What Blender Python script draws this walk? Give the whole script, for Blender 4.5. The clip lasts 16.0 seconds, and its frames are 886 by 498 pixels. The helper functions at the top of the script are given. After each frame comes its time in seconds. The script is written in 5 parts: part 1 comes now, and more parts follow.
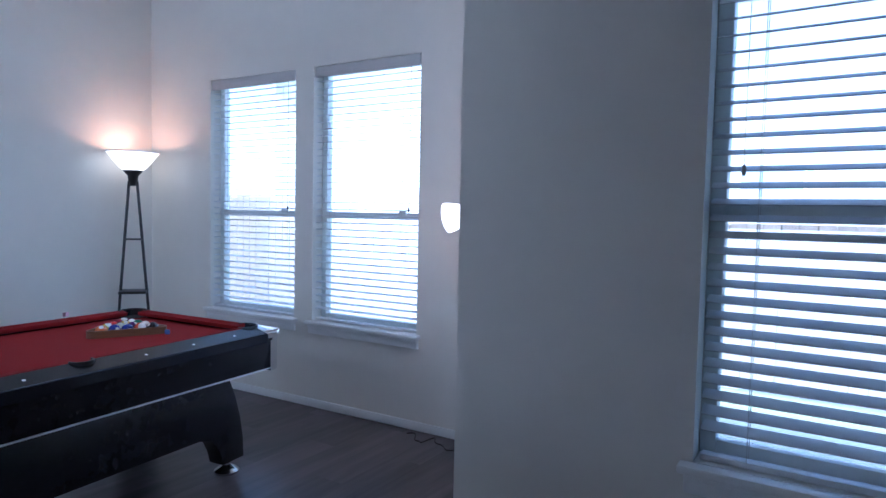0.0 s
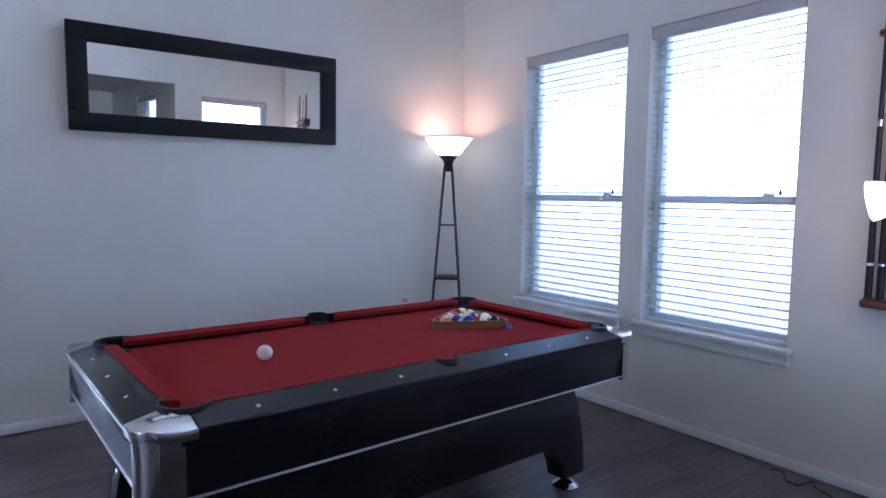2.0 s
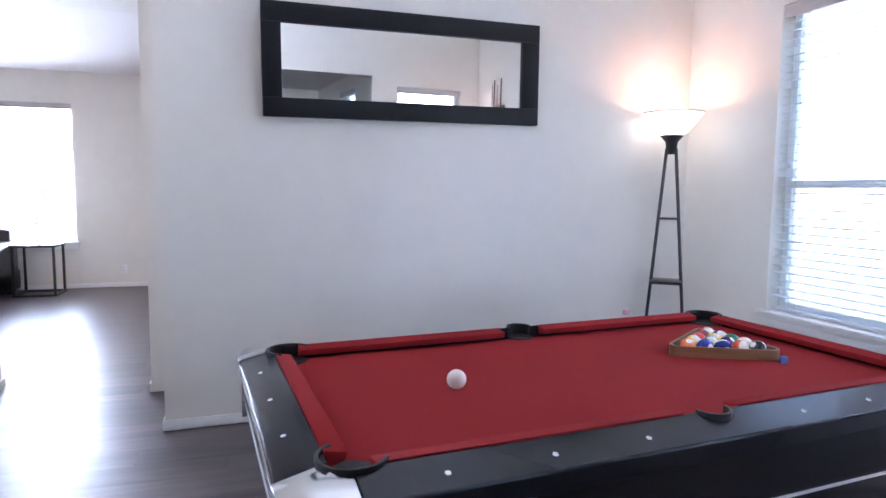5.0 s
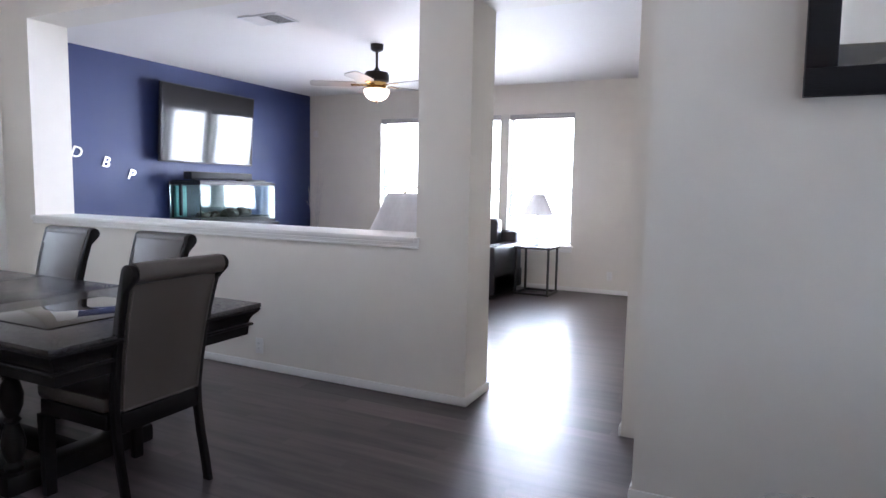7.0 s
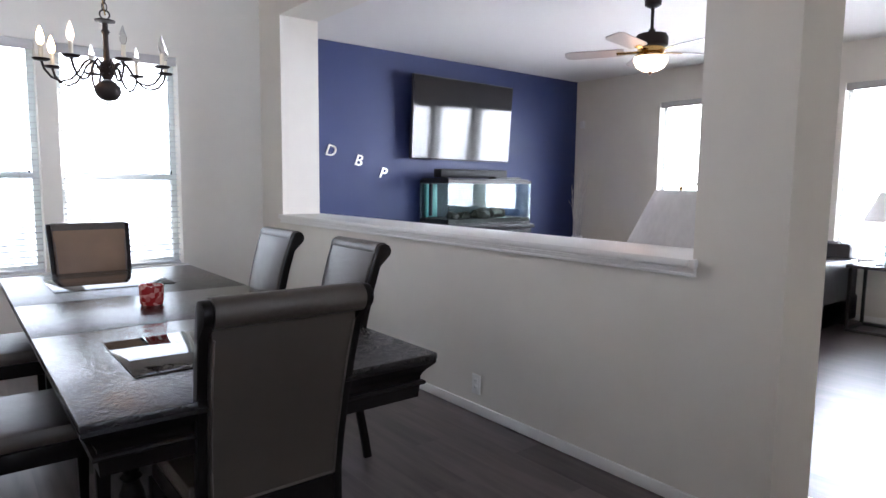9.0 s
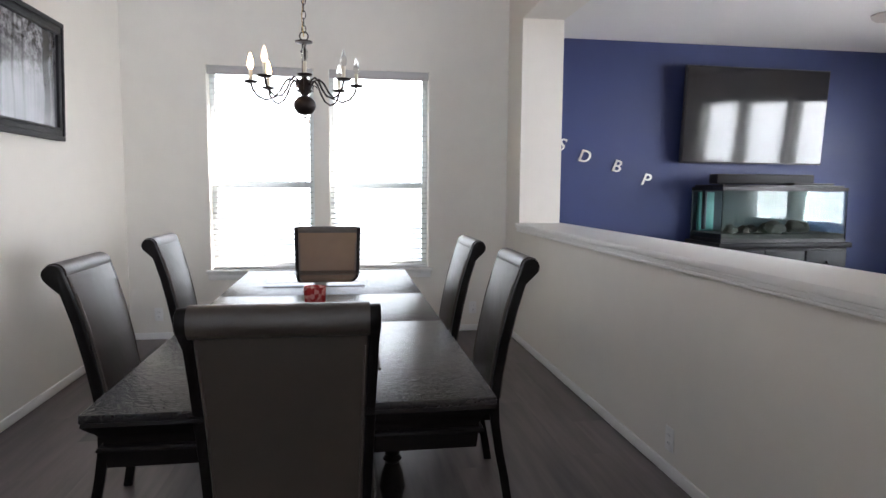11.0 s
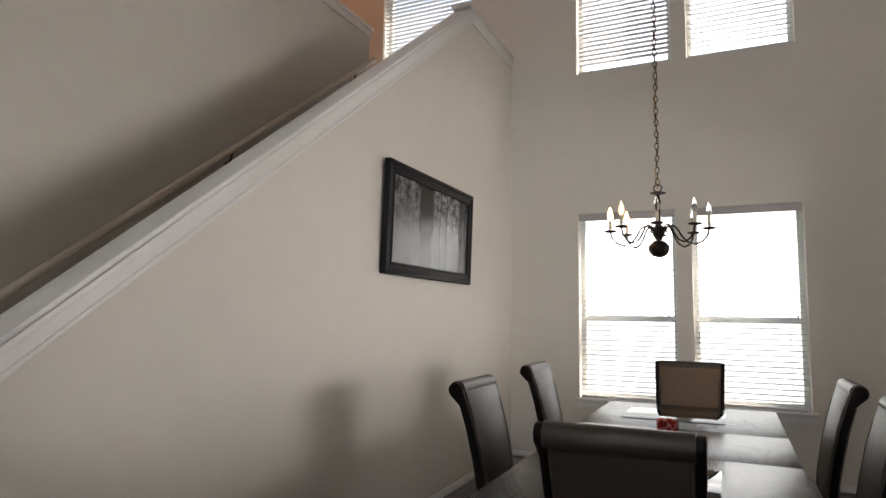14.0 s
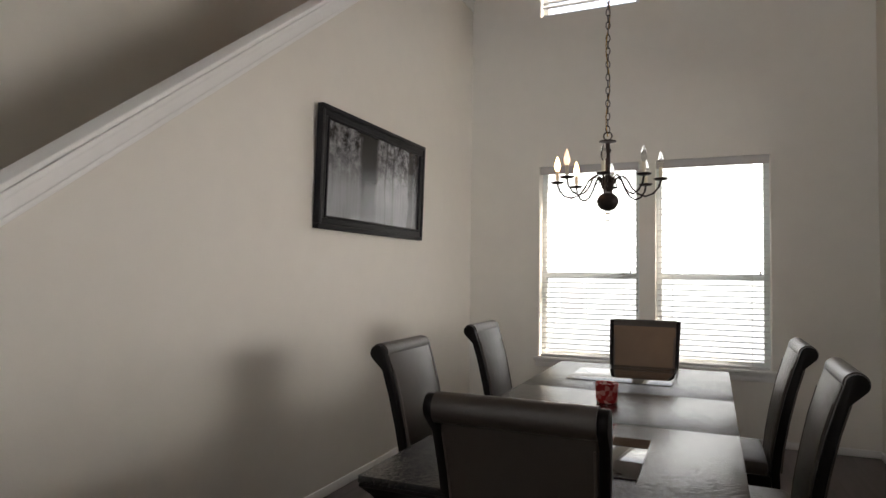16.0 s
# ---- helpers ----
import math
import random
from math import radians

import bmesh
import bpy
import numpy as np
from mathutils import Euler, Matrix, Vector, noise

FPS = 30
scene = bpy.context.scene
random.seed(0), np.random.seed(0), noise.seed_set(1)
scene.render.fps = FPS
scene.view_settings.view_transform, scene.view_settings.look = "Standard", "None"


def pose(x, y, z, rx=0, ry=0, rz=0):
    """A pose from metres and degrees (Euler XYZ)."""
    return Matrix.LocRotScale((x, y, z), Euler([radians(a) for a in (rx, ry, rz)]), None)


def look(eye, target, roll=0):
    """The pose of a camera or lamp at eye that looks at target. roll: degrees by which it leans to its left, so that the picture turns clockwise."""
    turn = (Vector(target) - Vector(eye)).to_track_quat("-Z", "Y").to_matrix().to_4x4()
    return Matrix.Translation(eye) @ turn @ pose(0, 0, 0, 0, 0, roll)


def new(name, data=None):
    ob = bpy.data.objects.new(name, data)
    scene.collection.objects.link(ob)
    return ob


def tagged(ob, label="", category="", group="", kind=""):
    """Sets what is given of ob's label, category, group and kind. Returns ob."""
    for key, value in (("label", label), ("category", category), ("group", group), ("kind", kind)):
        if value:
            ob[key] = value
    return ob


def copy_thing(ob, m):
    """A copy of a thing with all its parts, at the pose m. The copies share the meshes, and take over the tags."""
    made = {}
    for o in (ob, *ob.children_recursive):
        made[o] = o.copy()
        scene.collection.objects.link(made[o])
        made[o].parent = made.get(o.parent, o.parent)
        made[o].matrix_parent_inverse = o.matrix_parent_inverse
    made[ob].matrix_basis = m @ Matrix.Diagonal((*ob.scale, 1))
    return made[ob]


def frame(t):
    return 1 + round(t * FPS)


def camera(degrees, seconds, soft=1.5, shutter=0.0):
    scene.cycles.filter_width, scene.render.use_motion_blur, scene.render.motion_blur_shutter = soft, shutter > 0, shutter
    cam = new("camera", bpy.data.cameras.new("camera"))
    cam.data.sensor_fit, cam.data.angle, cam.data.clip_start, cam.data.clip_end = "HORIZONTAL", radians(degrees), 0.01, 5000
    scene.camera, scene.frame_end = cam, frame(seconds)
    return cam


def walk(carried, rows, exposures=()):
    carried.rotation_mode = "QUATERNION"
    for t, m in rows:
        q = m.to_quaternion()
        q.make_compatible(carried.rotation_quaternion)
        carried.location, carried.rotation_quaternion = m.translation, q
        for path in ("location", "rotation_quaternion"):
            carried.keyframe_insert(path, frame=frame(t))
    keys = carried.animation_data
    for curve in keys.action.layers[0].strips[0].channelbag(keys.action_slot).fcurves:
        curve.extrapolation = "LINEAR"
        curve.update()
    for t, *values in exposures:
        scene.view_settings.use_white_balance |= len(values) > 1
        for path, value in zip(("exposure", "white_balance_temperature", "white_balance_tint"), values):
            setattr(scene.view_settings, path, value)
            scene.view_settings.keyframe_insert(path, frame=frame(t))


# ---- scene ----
cam = camera(71.1, 16.0)
PATH = [
    (0, (0.11, 0.26, 1.382), (-0.969, 1.941, 1.273), 1.2),
    (0.5, (-0.152, 0.231, 1.346), (-1.424, 1.77, 1.252), 1.0),
    (1, (-0.321, 0.237, 1.358), (-1.754, 1.627, 1.241), 1.0),
    (1.5, (-0.471, 0.264, 1.367), (-2.035, 1.505, 1.244), 0.9),
    (2, (-0.561, 0.266, 1.356), (-2.207, 1.389, 1.191), 0.9),
    (2.5, (-0.653, 0.251, 1.347), (-2.358, 1.282, 1.17), 0.8),
    (3, (-0.759, 0.228, 1.344), (-2.491, 1.208, 1.148), 0.8),
    (3.2, (-0.806, 0.203, 1.342), (-2.539, 1.18, 1.14), 0.9),
    (5.3, (-1.252, 0.456, 1.316), (-3.197, 0.88, 1.127), 0.6),
    (5.5, (-1.348, 0.447, 1.323), (-3.317, 0.742, 1.133), 0.7),
    (6, (-1.571, 0.419, 1.334), (-3.559, 0.317, 1.144), 0.8),
    (6.5, (-1.805, 0.409, 1.35), (-3.723, -0.124, 1.157), 1.1),
    (7, (-1.993, 0.338, 1.348), (-3.785, -0.528, 1.151), 1.1),
    (7.5, (-2.189, 0.133, 1.352), (-3.84, -0.978, 1.148), 1.1),
    (8, (-2.471, 0.001, 1.323), (-3.993, -1.281, 1.123), 1.0),
    (8.2, (-2.6, -0.033, 1.344), (-4.075, -1.369, 1.139), 1.0),
    (10.3, (-3.678, -0.377, 1.294), (-4.369, -2.243, 1.101), 0.2),
    (10.5, (-3.752, -0.311, 1.301), (-4.338, -2.213, 1.109), 0.3),
    (11, (-3.937, -0.207, 1.318), (-4.244, -2.174, 1.127), 0.4),
    (11.5, (-4.036, -0.109, 1.329), (-4.016, -2.1, 1.139), 0.6),
    (12, (-4.07, 0.061, 1.331), (-3.748, -1.906, 1.156), 0.7),
    (12.5, (-4.093, 0.141, 1.341), (-3.538, -1.777, 1.224), 0.6),
    (13, (-4.095, 0.149, 1.345), (-3.386, -1.721, 1.307), 0.7),
    (13.5, (-4.088, 0.149, 1.346), (-3.295, -1.686, 1.427), 0.8),
    (14, (-4.088, 0.15, 1.351), (-3.253, -1.654, 1.566), 0.8),
    (14.5, (-4.096, 0.145, 1.349), (-3.251, -1.648, 1.614), 0.9),
    (15, (-4.119, 0.082, 1.35), (-3.276, -1.712, 1.615), 0.8),
    (15.5, (-4.165, -0.054, 1.357), (-3.326, -1.857, 1.564), 0.7),
    (16, (-4.243, -0.195, 1.357), (-3.446, -2.028, 1.435), 0.7),
]
EXPOSURES = [
    (0.0, 2.1, 4700, 19), (1.5, 2.1, 4850, 22), (3.0, 2.35, 5100, 25), (5.5, 3.05, 5500, 25), (6.5, 2.65, 5700, 22),
    (7.5, 2.33, 5780, 21), (8.2, 2.25, 5850, 21), (10.5, 2.05, 6250, 19), (11.5, 1.8, 6400, 19), (13.0, 1.4, 6850, 19), (14.5, 1.15, 7200, 19), (15.2, 1.15, 7200, 19), (16.0, 1.05, 7200, 19),
]
walk(cam, [(t, look(eye, target, roll)) for t, eye, target, roll in PATH], EXPOSURES)

# the pool room stands a little askew to the rest of the house
PM = pose(-4.685, -0.03, 0, 0, 0, 2.3) @ pose(4.707, 0.03, 0)

# ---- world, sun, lamps ----
world = bpy.data.worlds.new("World")
scene.world = world
world.use_nodes = True
_wn = world.node_tree.nodes
_sky = _wn.new("ShaderNodeTexSky")
_sky.sky_type = "NISHITA"
_sky.sun_disc = False
_sky.sun_elevation = radians(48)
_sky.sun_rotation = radians(-115)
world.node_tree.links.new(_sky.outputs[0], _wn["Background"].inputs[0])
_wn["Background"].inputs[1].default_value = 0.15

sun_data = bpy.data.lights.new("sun", "SUN")
sun_data.energy, sun_data.angle, sun_data.color = 4.0, radians(0.6), (1.0, 0.95, 0.88)
sun = new("sun", sun_data)
sun.matrix_world = look((-20, -8, 24), (0, 0, 0))


def area_lamp(eye, target, w, h, watts, color, spread=95):
    d = bpy.data.lights.new("window_light", "AREA")
    d.shape, d.size, d.size_y, d.energy, d.color = "RECTANGLE", w, h, watts, color
    d.spread = radians(spread)
    o = new("window_light", d)
    o.matrix_world = look(eye, target)
    return o


COOL = (0.80, 0.90, 1.0)
DAY = (0.93, 0.97, 1.0)
# sky light in the openings, outside the panes
for x in (-3.5185, -2.46):
    for z, aim, h, watts, spread in ((1.88, 1.88, 0.98, 1.3, 95), (4.48, 4.3, 1.4, 13, 130), (0.99, 0.99, 0.74, 0.6, 95)):
        area_lamp(PM @ Vector((x, 3.535, z)), PM @ Vector((x, 2.5, aim)), 0.89, h, watts, COOL, spread)
area_lamp((0.2375, 2.315, 1.865), (0.2375, 1.2, 1.865), 0.90, 0.98, 0.3, COOL)
area_lamp((0.2375, 2.315, 0.985), (0.2375, 1.2, 0.985), 0.90, 0.75, 0.14, COOL)
area_lamp((-0.86, 2.855, 1.48), (-2, 2.855, 1.48), 0.83, 1.75, 1.7, COOL)
for x in (-3.212, -4.235):
    area_lamp((x, -6.045, 1.865), (x, -5, 1.865), 0.89, 0.98, 1.5, DAY)
    area_lamp((x, -6.045, 0.985), (x, -5, 0.985), 0.89, 0.75, 0.5, DAY)
    area_lamp((x, -6.045, 4.48), (x, -5, 4.48), 0.89, 1.4, 1.3, DAY)
area_lamp((-1.065, -6.045, 4.48), (-1.065, -5, 4.48), 1.1, 1.4, 1.3, DAY)
for y in (-2.175, -3.205, -4.235):
    area_lamp((-10.32, y, 1.48), (-9, y, 1.48), 0.90, 1.75, 26, DAY, 165)


def point_lamp(name, at, watts, radius, color=(1.0, 0.50, 0.28)):
    d = bpy.data.lights.new(name, "POINT")
    d.energy, d.shadow_soft_size, d.color = watts, radius, color
    o = new(name, d)
    o.location = at
    return o


point_lamp("torchiere_bulb", (-4.60, 3.06, 1.765), 0.62, 0.025, (1.0, 0.42, 0.19))
point_lamp("pole_lamp_bulb", (-1.392, 3.14, 1.84), 0.25, 0.05)
point_lamp("reading_bulb", (-1.66, 3.02, 1.37), 0.3, 0.03)
for a in (-41, 4, 49):
    point_lamp("chandelier_bulb", (-3.724 + 0.272 * math.cos(radians(a)), -3.62 + 0.272 * math.sin(radians(a)), 2.0), 0.22, 0.02, (1.0, 0.60, 0.28))
# unseen lamp without a fixture, added to brighten the upper stairwell
point_lamp("upstairs_bulb", (0.2, -4.2, 5.0), 5, 0.08)
point_lamp("fan_bulb", (-7.42, -3.06, 2.10), 1.2, 0.09)


# ---- materials ----
def mat(name, color, rough=0.6, metal=0.0, scale=30.0, vary=0.06, bump=0.0, bscale=200.0, spec=0.5, coat=0.0, stretch=(1, 1, 1), rand=0.0, noise2=2.0, detail=6):
    m = bpy.data.materials.new(name)
    m.use_nodes = True
    n, l = m.node_tree.nodes, m.node_tree.links
    b = n["Principled BSDF"]
    b.inputs["Roughness"].default_value = rough
    b.inputs["Metallic"].default_value = metal
    b.inputs["Specular IOR Level"].default_value = spec
    b.inputs["Coat Weight"].default_value = coat
    b.inputs["Coat Roughness"].default_value = 0.08
    tc = n.new("ShaderNodeTexCoord")
    mp = n.new("ShaderNodeMapping")
    mp.inputs["Scale"].default_value = stretch
    l.new(tc.outputs["Object"], mp.inputs[0])
    a = n.new("ShaderNodeTexNoise")
    a.inputs["Scale"].default_value, a.inputs["Detail"].default_value = scale, detail
    l.new(mp.outputs[0], a.inputs[0])
    c = n.new("ShaderNodeTexNoise")
    c.inputs["Scale"].default_value = noise2
    l.new(mp.outputs[0], c.inputs[0])
    add = n.new("ShaderNodeMath")
    add.operation = "ADD"
    l.new(a.outputs[0], add.inputs[0])
    l.new(c.outputs[0], add.inputs[1])
    last = add
    if rand:
        oi = n.new("ShaderNodeObjectInfo")
        ma = n.new("ShaderNodeMath")
        ma.operation = "MULTIPLY_ADD"
        ma.inputs[1].default_value = rand
        l.new(oi.outputs["Random"], ma.inputs[0])
        l.new(add.outputs[0], ma.inputs[2])
        last = ma
        sh = n.new("ShaderNodeVectorMath")
        sh.operation = "SCALE"
        sh.inputs[0].default_value = (31.0, 17.0, 7.0)
        l.new(oi.outputs["Random"], sh.inputs["Scale"])
        l.new(sh.outputs[0], mp.inputs["Location"])
    mr = n.new("ShaderNodeMapRange")
    mr.inputs[1].default_value, mr.inputs[2].default_value = 0.6, 1.4 + rand
    mr.inputs[3].default_value, mr.inputs[4].default_value = 1 - vary, 1 + vary
    l.new(last.outputs[0], mr.inputs[0])
    mx = n.new("ShaderNodeMix")
    mx.data_type, mx.blend_type = "RGBA", "MULTIPLY"
    mx.inputs[0].default_value = 1.0
    mx.inputs[6].default_value = (*color, 1)
    l.new(mr.outputs[0], mx.inputs[7])
    l.new(mx.outputs[2], b.inputs["Base Color"])
    rr = n.new("ShaderNodeMapRange")
    rr.inputs[1].default_value, rr.inputs[2].default_value = 0.6, 1.4
    rr.inputs[3].default_value, rr.inputs[4].default_value = rough * 0.85, min(1, rough * 1.15)
    l.new(add.outputs[0], rr.inputs[0])
    l.new(rr.outputs[0], b.inputs["Roughness"])
    if bump:
        t = n.new("ShaderNodeTexNoise")
        t.inputs["Scale"].default_value, t.inputs["Detail"].default_value = bscale, 3
        l.new(mp.outputs[0], t.inputs[0])
        bp = n.new("ShaderNodeBump")
        bp.inputs["Strength"].default_value, bp.inputs["Distance"].default_value = bump, 0.004
        l.new(t.outputs[0], bp.inputs["Height"])
        l.new(bp.outputs[0], b.inputs["Normal"])
    return m


def glow(name, color, strength, rough=0.3):
    m = mat(name, color, rough, vary=0.02)
    b = m.node_tree.nodes["Principled BSDF"]
    b.inputs["Emission Color"].default_value = (*color, 1)
    b.inputs["Emission Strength"].default_value = strength
    return m


def glass_mat(name, color=(1, 1, 1), rough=0.0, ior=1.45):
    m = bpy.data.materials.new(name)
    m.use_nodes = True
    b = m.node_tree.nodes["Principled BSDF"]
    b.inputs["Base Color"].default_value = (*color, 1)
    b.inputs["Roughness"].default_value = rough
    b.inputs["Transmission Weight"].default_value = 1.0
    b.inputs["IOR"].default_value = ior
    return m


M_WALL = mat("wall_paint", (0.71, 0.675, 0.605), 0.62, vary=0.025, scale=8, bump=0.12, bscale=160)
M_CEIL = mat("ceiling_paint", (0.74, 0.72, 0.70), 0.75, vary=0.02, bump=0.25, bscale=120)
M_TRIM = mat("white_trim", (0.78, 0.77, 0.74), 0.38, vary=0.03, scale=12)
M_BLUE = mat("blue_paint", (0.014, 0.027, 0.108), 0.55, vary=0.06, scale=6, bump=0.12, bscale=160)
M_PLANK = mat("laminate_plank", (0.092, 0.074, 0.073), 0.325, vary=0.95, scale=4, stretch=(6, 0.55, 1), rand=0.35, noise2=1.6, detail=5)
M_SUB = mat("floor_joint", (0.045, 0.036, 0.034), 0.6)
M_VINYL = mat("window_vinyl", (0.72, 0.76, 0.74), 0.4, vary=0.03)
M_SLAT = mat("blind_slat", (0.62, 0.63, 0.63), 0.42, vary=0.03, scale=20)
# white like the slats; the shade on its room side is put into the colour
M_VALANCE_SHADED = mat("blind_valance_shaded", (0.47, 0.455, 0.44), 0.5, vary=0.08, scale=6, stretch=(1, 1, 30))
M_CORD = mat("blind_cord", (0.6, 0.6, 0.58), 0.8)
M_PANE = glass_mat("window_glass", (0.96, 1.0, 0.98))
M_BLACKGLOSS = mat("black_lacquer", (0.016, 0.016, 0.019), 0.24, vary=0.2, spec=0.5)
M_RAIL = mat("rail_laminate", (0.016, 0.017, 0.023), 0.235, vary=0.06, scale=6, spec=0.35)
M_CLOTH = mat("red_cloth", (0.275, 0.020, 0.021), 0.95, vary=0.10, scale=160, bump=0.2, bscale=900, spec=0.1)
M_CHROME = mat("chrome", (0.75, 0.76, 0.78), 0.14, 1.0, vary=0.05)
M_STRIP = mat("silver_strip", (0.80, 0.80, 0.82), 0.42, 0.35)
M_RUBBER = mat("black_plastic", (0.006, 0.006, 0.006), 0.5, vary=0.2)
M_PEARL = mat("pearl_inlay", (0.85, 0.85, 0.82), 0.25)
M_WOODMID = mat("rack_wood", (0.20, 0.09, 0.04), 0.42, vary=0.25, scale=12, stretch=(1, 14, 14))
M_CUEWOOD = mat("maple_shaft", (0.55, 0.30, 0.15), 0.35, vary=0.12, scale=15)
M_MAHOG = mat("mahogany", (0.10, 0.028, 0.014), 0.3, vary=0.25, scale=10, stretch=(1, 12, 12))
M_BLACKMETAL = mat("black_metal", (0.012, 0.011, 0.011), 0.4, vary=0.2, scale=60)
M_FRAMEBLK = mat("black_wood_frame", (0.006, 0.006, 0.008), 0.5, spec=0.25, vary=0.35, scale=14, bump=0.5, bscale=22, stretch=(18, 1, 18))
M_ESPRESSO = mat("espresso_wood", (0.007, 0.0055, 0.005), 0.34, vary=0.3, scale=14, spec=0.12)
M_LEATHER = mat("brown_leather", (0.046, 0.035, 0.027), 0.33, spec=0.6, vary=0.12, scale=25, bump=0.35, bscale=420)
M_LEATHER_PALER = mat("leather_paler_back", (0.20, 0.125, 0.075), 0.42, spec=0.36, vary=0.12, scale=9, bump=0.35, bscale=420)
M_BLKLEATHER = mat("black_leather", (0.014, 0.015, 0.020), 0.36, vary=0.2, scale=20, bump=0.4, bscale=300)
M_PIPING = mat("leather_piping", (0.09, 0.072, 0.06), 0.4)
M_BRONZE = mat("oiled_bronze", (0.022, 0.015, 0.013), 0.42, 0.5, vary=0.3, scale=40)
M_CANDLE = mat("candle_sleeve", (0.72, 0.66, 0.52), 0.5)
M_BRASS = mat("brass", (0.55, 0.36, 0.13), 0.25, 1.0)
M_BULBON = glow("lit_bulb", (1.0, 0.62, 0.30), 7.0)
M_BULBDIM = glow("dim_bulb", (1.0, 0.72, 0.5), 0.7)
M_BULBOFF = glass_mat("clear_bulb", (0.78, 0.78, 0.76), 0.0, 1.1)
M_SHADE = glow("lit_glass_shade", (1.0, 0.90, 0.72), 0.45)
M_SHADE2 = glow("lit_white_shade", (1.0, 0.93, 0.84), 0.7)
M_FANBOWL = glow("fan_bowl", (1.0, 0.84, 0.62), 0.9)
M_PLATE = mat("outlet_plate", (0.74, 0.73, 0.70), 0.35)
# black that paints the shade inside pockets and outlet slots
M_HOLE_SHADE = mat("hole_shade", (0.01, 0.01, 0.01), 0.6)
M_MIRROR = mat("mirror_silver", (0.90, 0.92, 0.92), 0.015, 1.0, vary=0.0)
M_STEP = mat("stair_carpet", (0.33, 0.29, 0.25), 0.95, vary=0.2, scale=80, bump=0.6, bscale=500)
M_HANDRAIL = mat("painted_handrail", (0.78, 0.69, 0.58), 0.4, vary=0.06)
M_GRASS = mat("lawn", (0.09, 0.13, 0.04), 0.95, vary=0.4, scale=40, bump=0.8, bscale=60, noise2=0.6)
M_FENCE = mat("cedar_fence", (0.36, 0.30, 0.26), 0.8, vary=0.25, scale=10, stretch=(8, 8, 1), rand=0.5)
M_SIDING = mat("house_siding", (0.62, 0.60, 0.56), 0.8, vary=0.06, scale=6)
M_ROOF = mat("roof_shingle", (0.16, 0.15, 0.15), 0.9, vary=0.25, scale=20)
M_HOUSEGLASS = mat("house_window_glass", (0.10, 0.16, 0.17), 0.12)
M_SCREEN = mat("tv_screen", (0.016, 0.016, 0.018), 0.07, vary=0.0, spec=0.6)
M_TVBEZEL = mat("tv_bezel", (0.05, 0.05, 0.055), 0.3, 0.6)
M_WATER = glass_mat("aquarium_glass", (0.80, 0.96, 0.94), 0.0, 1.38)
M_STAND = mat("black_cabinet", (0.008, 0.008, 0.009), 0.55, vary=0.2, spec=0.25)
M_TEAL = mat("filter_panel", (0.07, 0.25, 0.22), 0.5, vary=0.1)
M_GRAVEL = mat("gravel", (0.035, 0.03, 0.025), 0.9, vary=0.5, scale=90, bump=0.8, bscale=120)
M_ROCK = mat("aquarium_rock", (0.06, 0.055, 0.045), 0.85, vary=0.5, scale=20, bump=0.8, bscale=40)
M_TANKBACK = mat("aquarium_backing", (0.006, 0.022, 0.022), 0.6, vary=0.15)
M_SILVER = mat("silver_letter", (0.75, 0.75, 0.72), 0.3, 0.7)
M_FABRIC = mat("lampshade_fabric", (0.55, 0.54, 0.55), 0.85, vary=0.10, scale=3, stretch=(20, 20, 0.2))
M_BRANCH = mat("whitewashed_branch", (0.62, 0.59, 0.55), 0.8, vary=0.2)
M_CUSHION = mat("striped_cushion", (0.35, 0.33, 0.33), 0.9, vary=0.3, scale=4, stretch=(1, 14, 1))
M_TABLETOP = mat("dark_table_top", (0.05, 0.045, 0.045), 0.235, vary=0.15)
M_CUE = mat("cue_ball", (0.80, 0.76, 0.68), 0.12)
M_REDGLASS = mat("red_votive", (0.42, 0.035, 0.03), 0.25, vary=0.7, scale=26)
_n, _l = M_REDGLASS.node_tree.nodes, M_REDGLASS.node_tree.links
_v = _n.new("ShaderNodeTexVoronoi")
_v.inputs["Scale"].default_value = 55
_tc = _n.new("ShaderNodeTexCoord")
_l.new(_tc.outputs["Object"], _v.inputs["Vector"])
_sx = _n.new("ShaderNodeSeparateColor")
_l.new(_v.outputs["Color"], _sx.inputs[0])
_cr = _n.new("ShaderNodeValToRGB")
_cr.color_ramp.elements[0].position, _cr.color_ramp.elements[0].color = 0.35, (0.30, 0.02, 0.02, 1)
_cr.color_ramp.elements[1].position, _cr.color_ramp.elements[1].color = 0.95, (0.62, 0.28, 0.24, 1)
_l.new(_sx.outputs[0], _cr.inputs[0])
_l.new(_cr.outputs[0], _n["Principled BSDF"].inputs["Base Color"])
M_MATGLASS = mat("smoked_glass", (0.035, 0.029, 0.025), 0.03, spec=0.5)
M_VENTIN = mat("vent_inside", (0.22, 0.22, 0.22), 0.8)
M_STUFF = mat("white_metal", (0.7, 0.7, 0.7), 0.4)
M_FANBLADE = mat("fan_blade", (0.45, 0.42, 0.40), 0.35, vary=0.1)

_n, _l = M_FABRIC.node_tree.nodes, M_FABRIC.node_tree.links
_tr = _n.new("ShaderNodeBsdfTranslucent")
_tr.inputs[0].default_value = (0.88, 0.86, 0.83, 1)
_ms = _n.new("ShaderNodeMixShader")
_ms.inputs[0].default_value = 0.24
_l.new(_n["Principled BSDF"].outputs[0], _ms.inputs[1])
_l.new(_tr.outputs[0], _ms.inputs[2])
_l.new(_ms.outputs[0], _n["Material Output"].inputs[0])

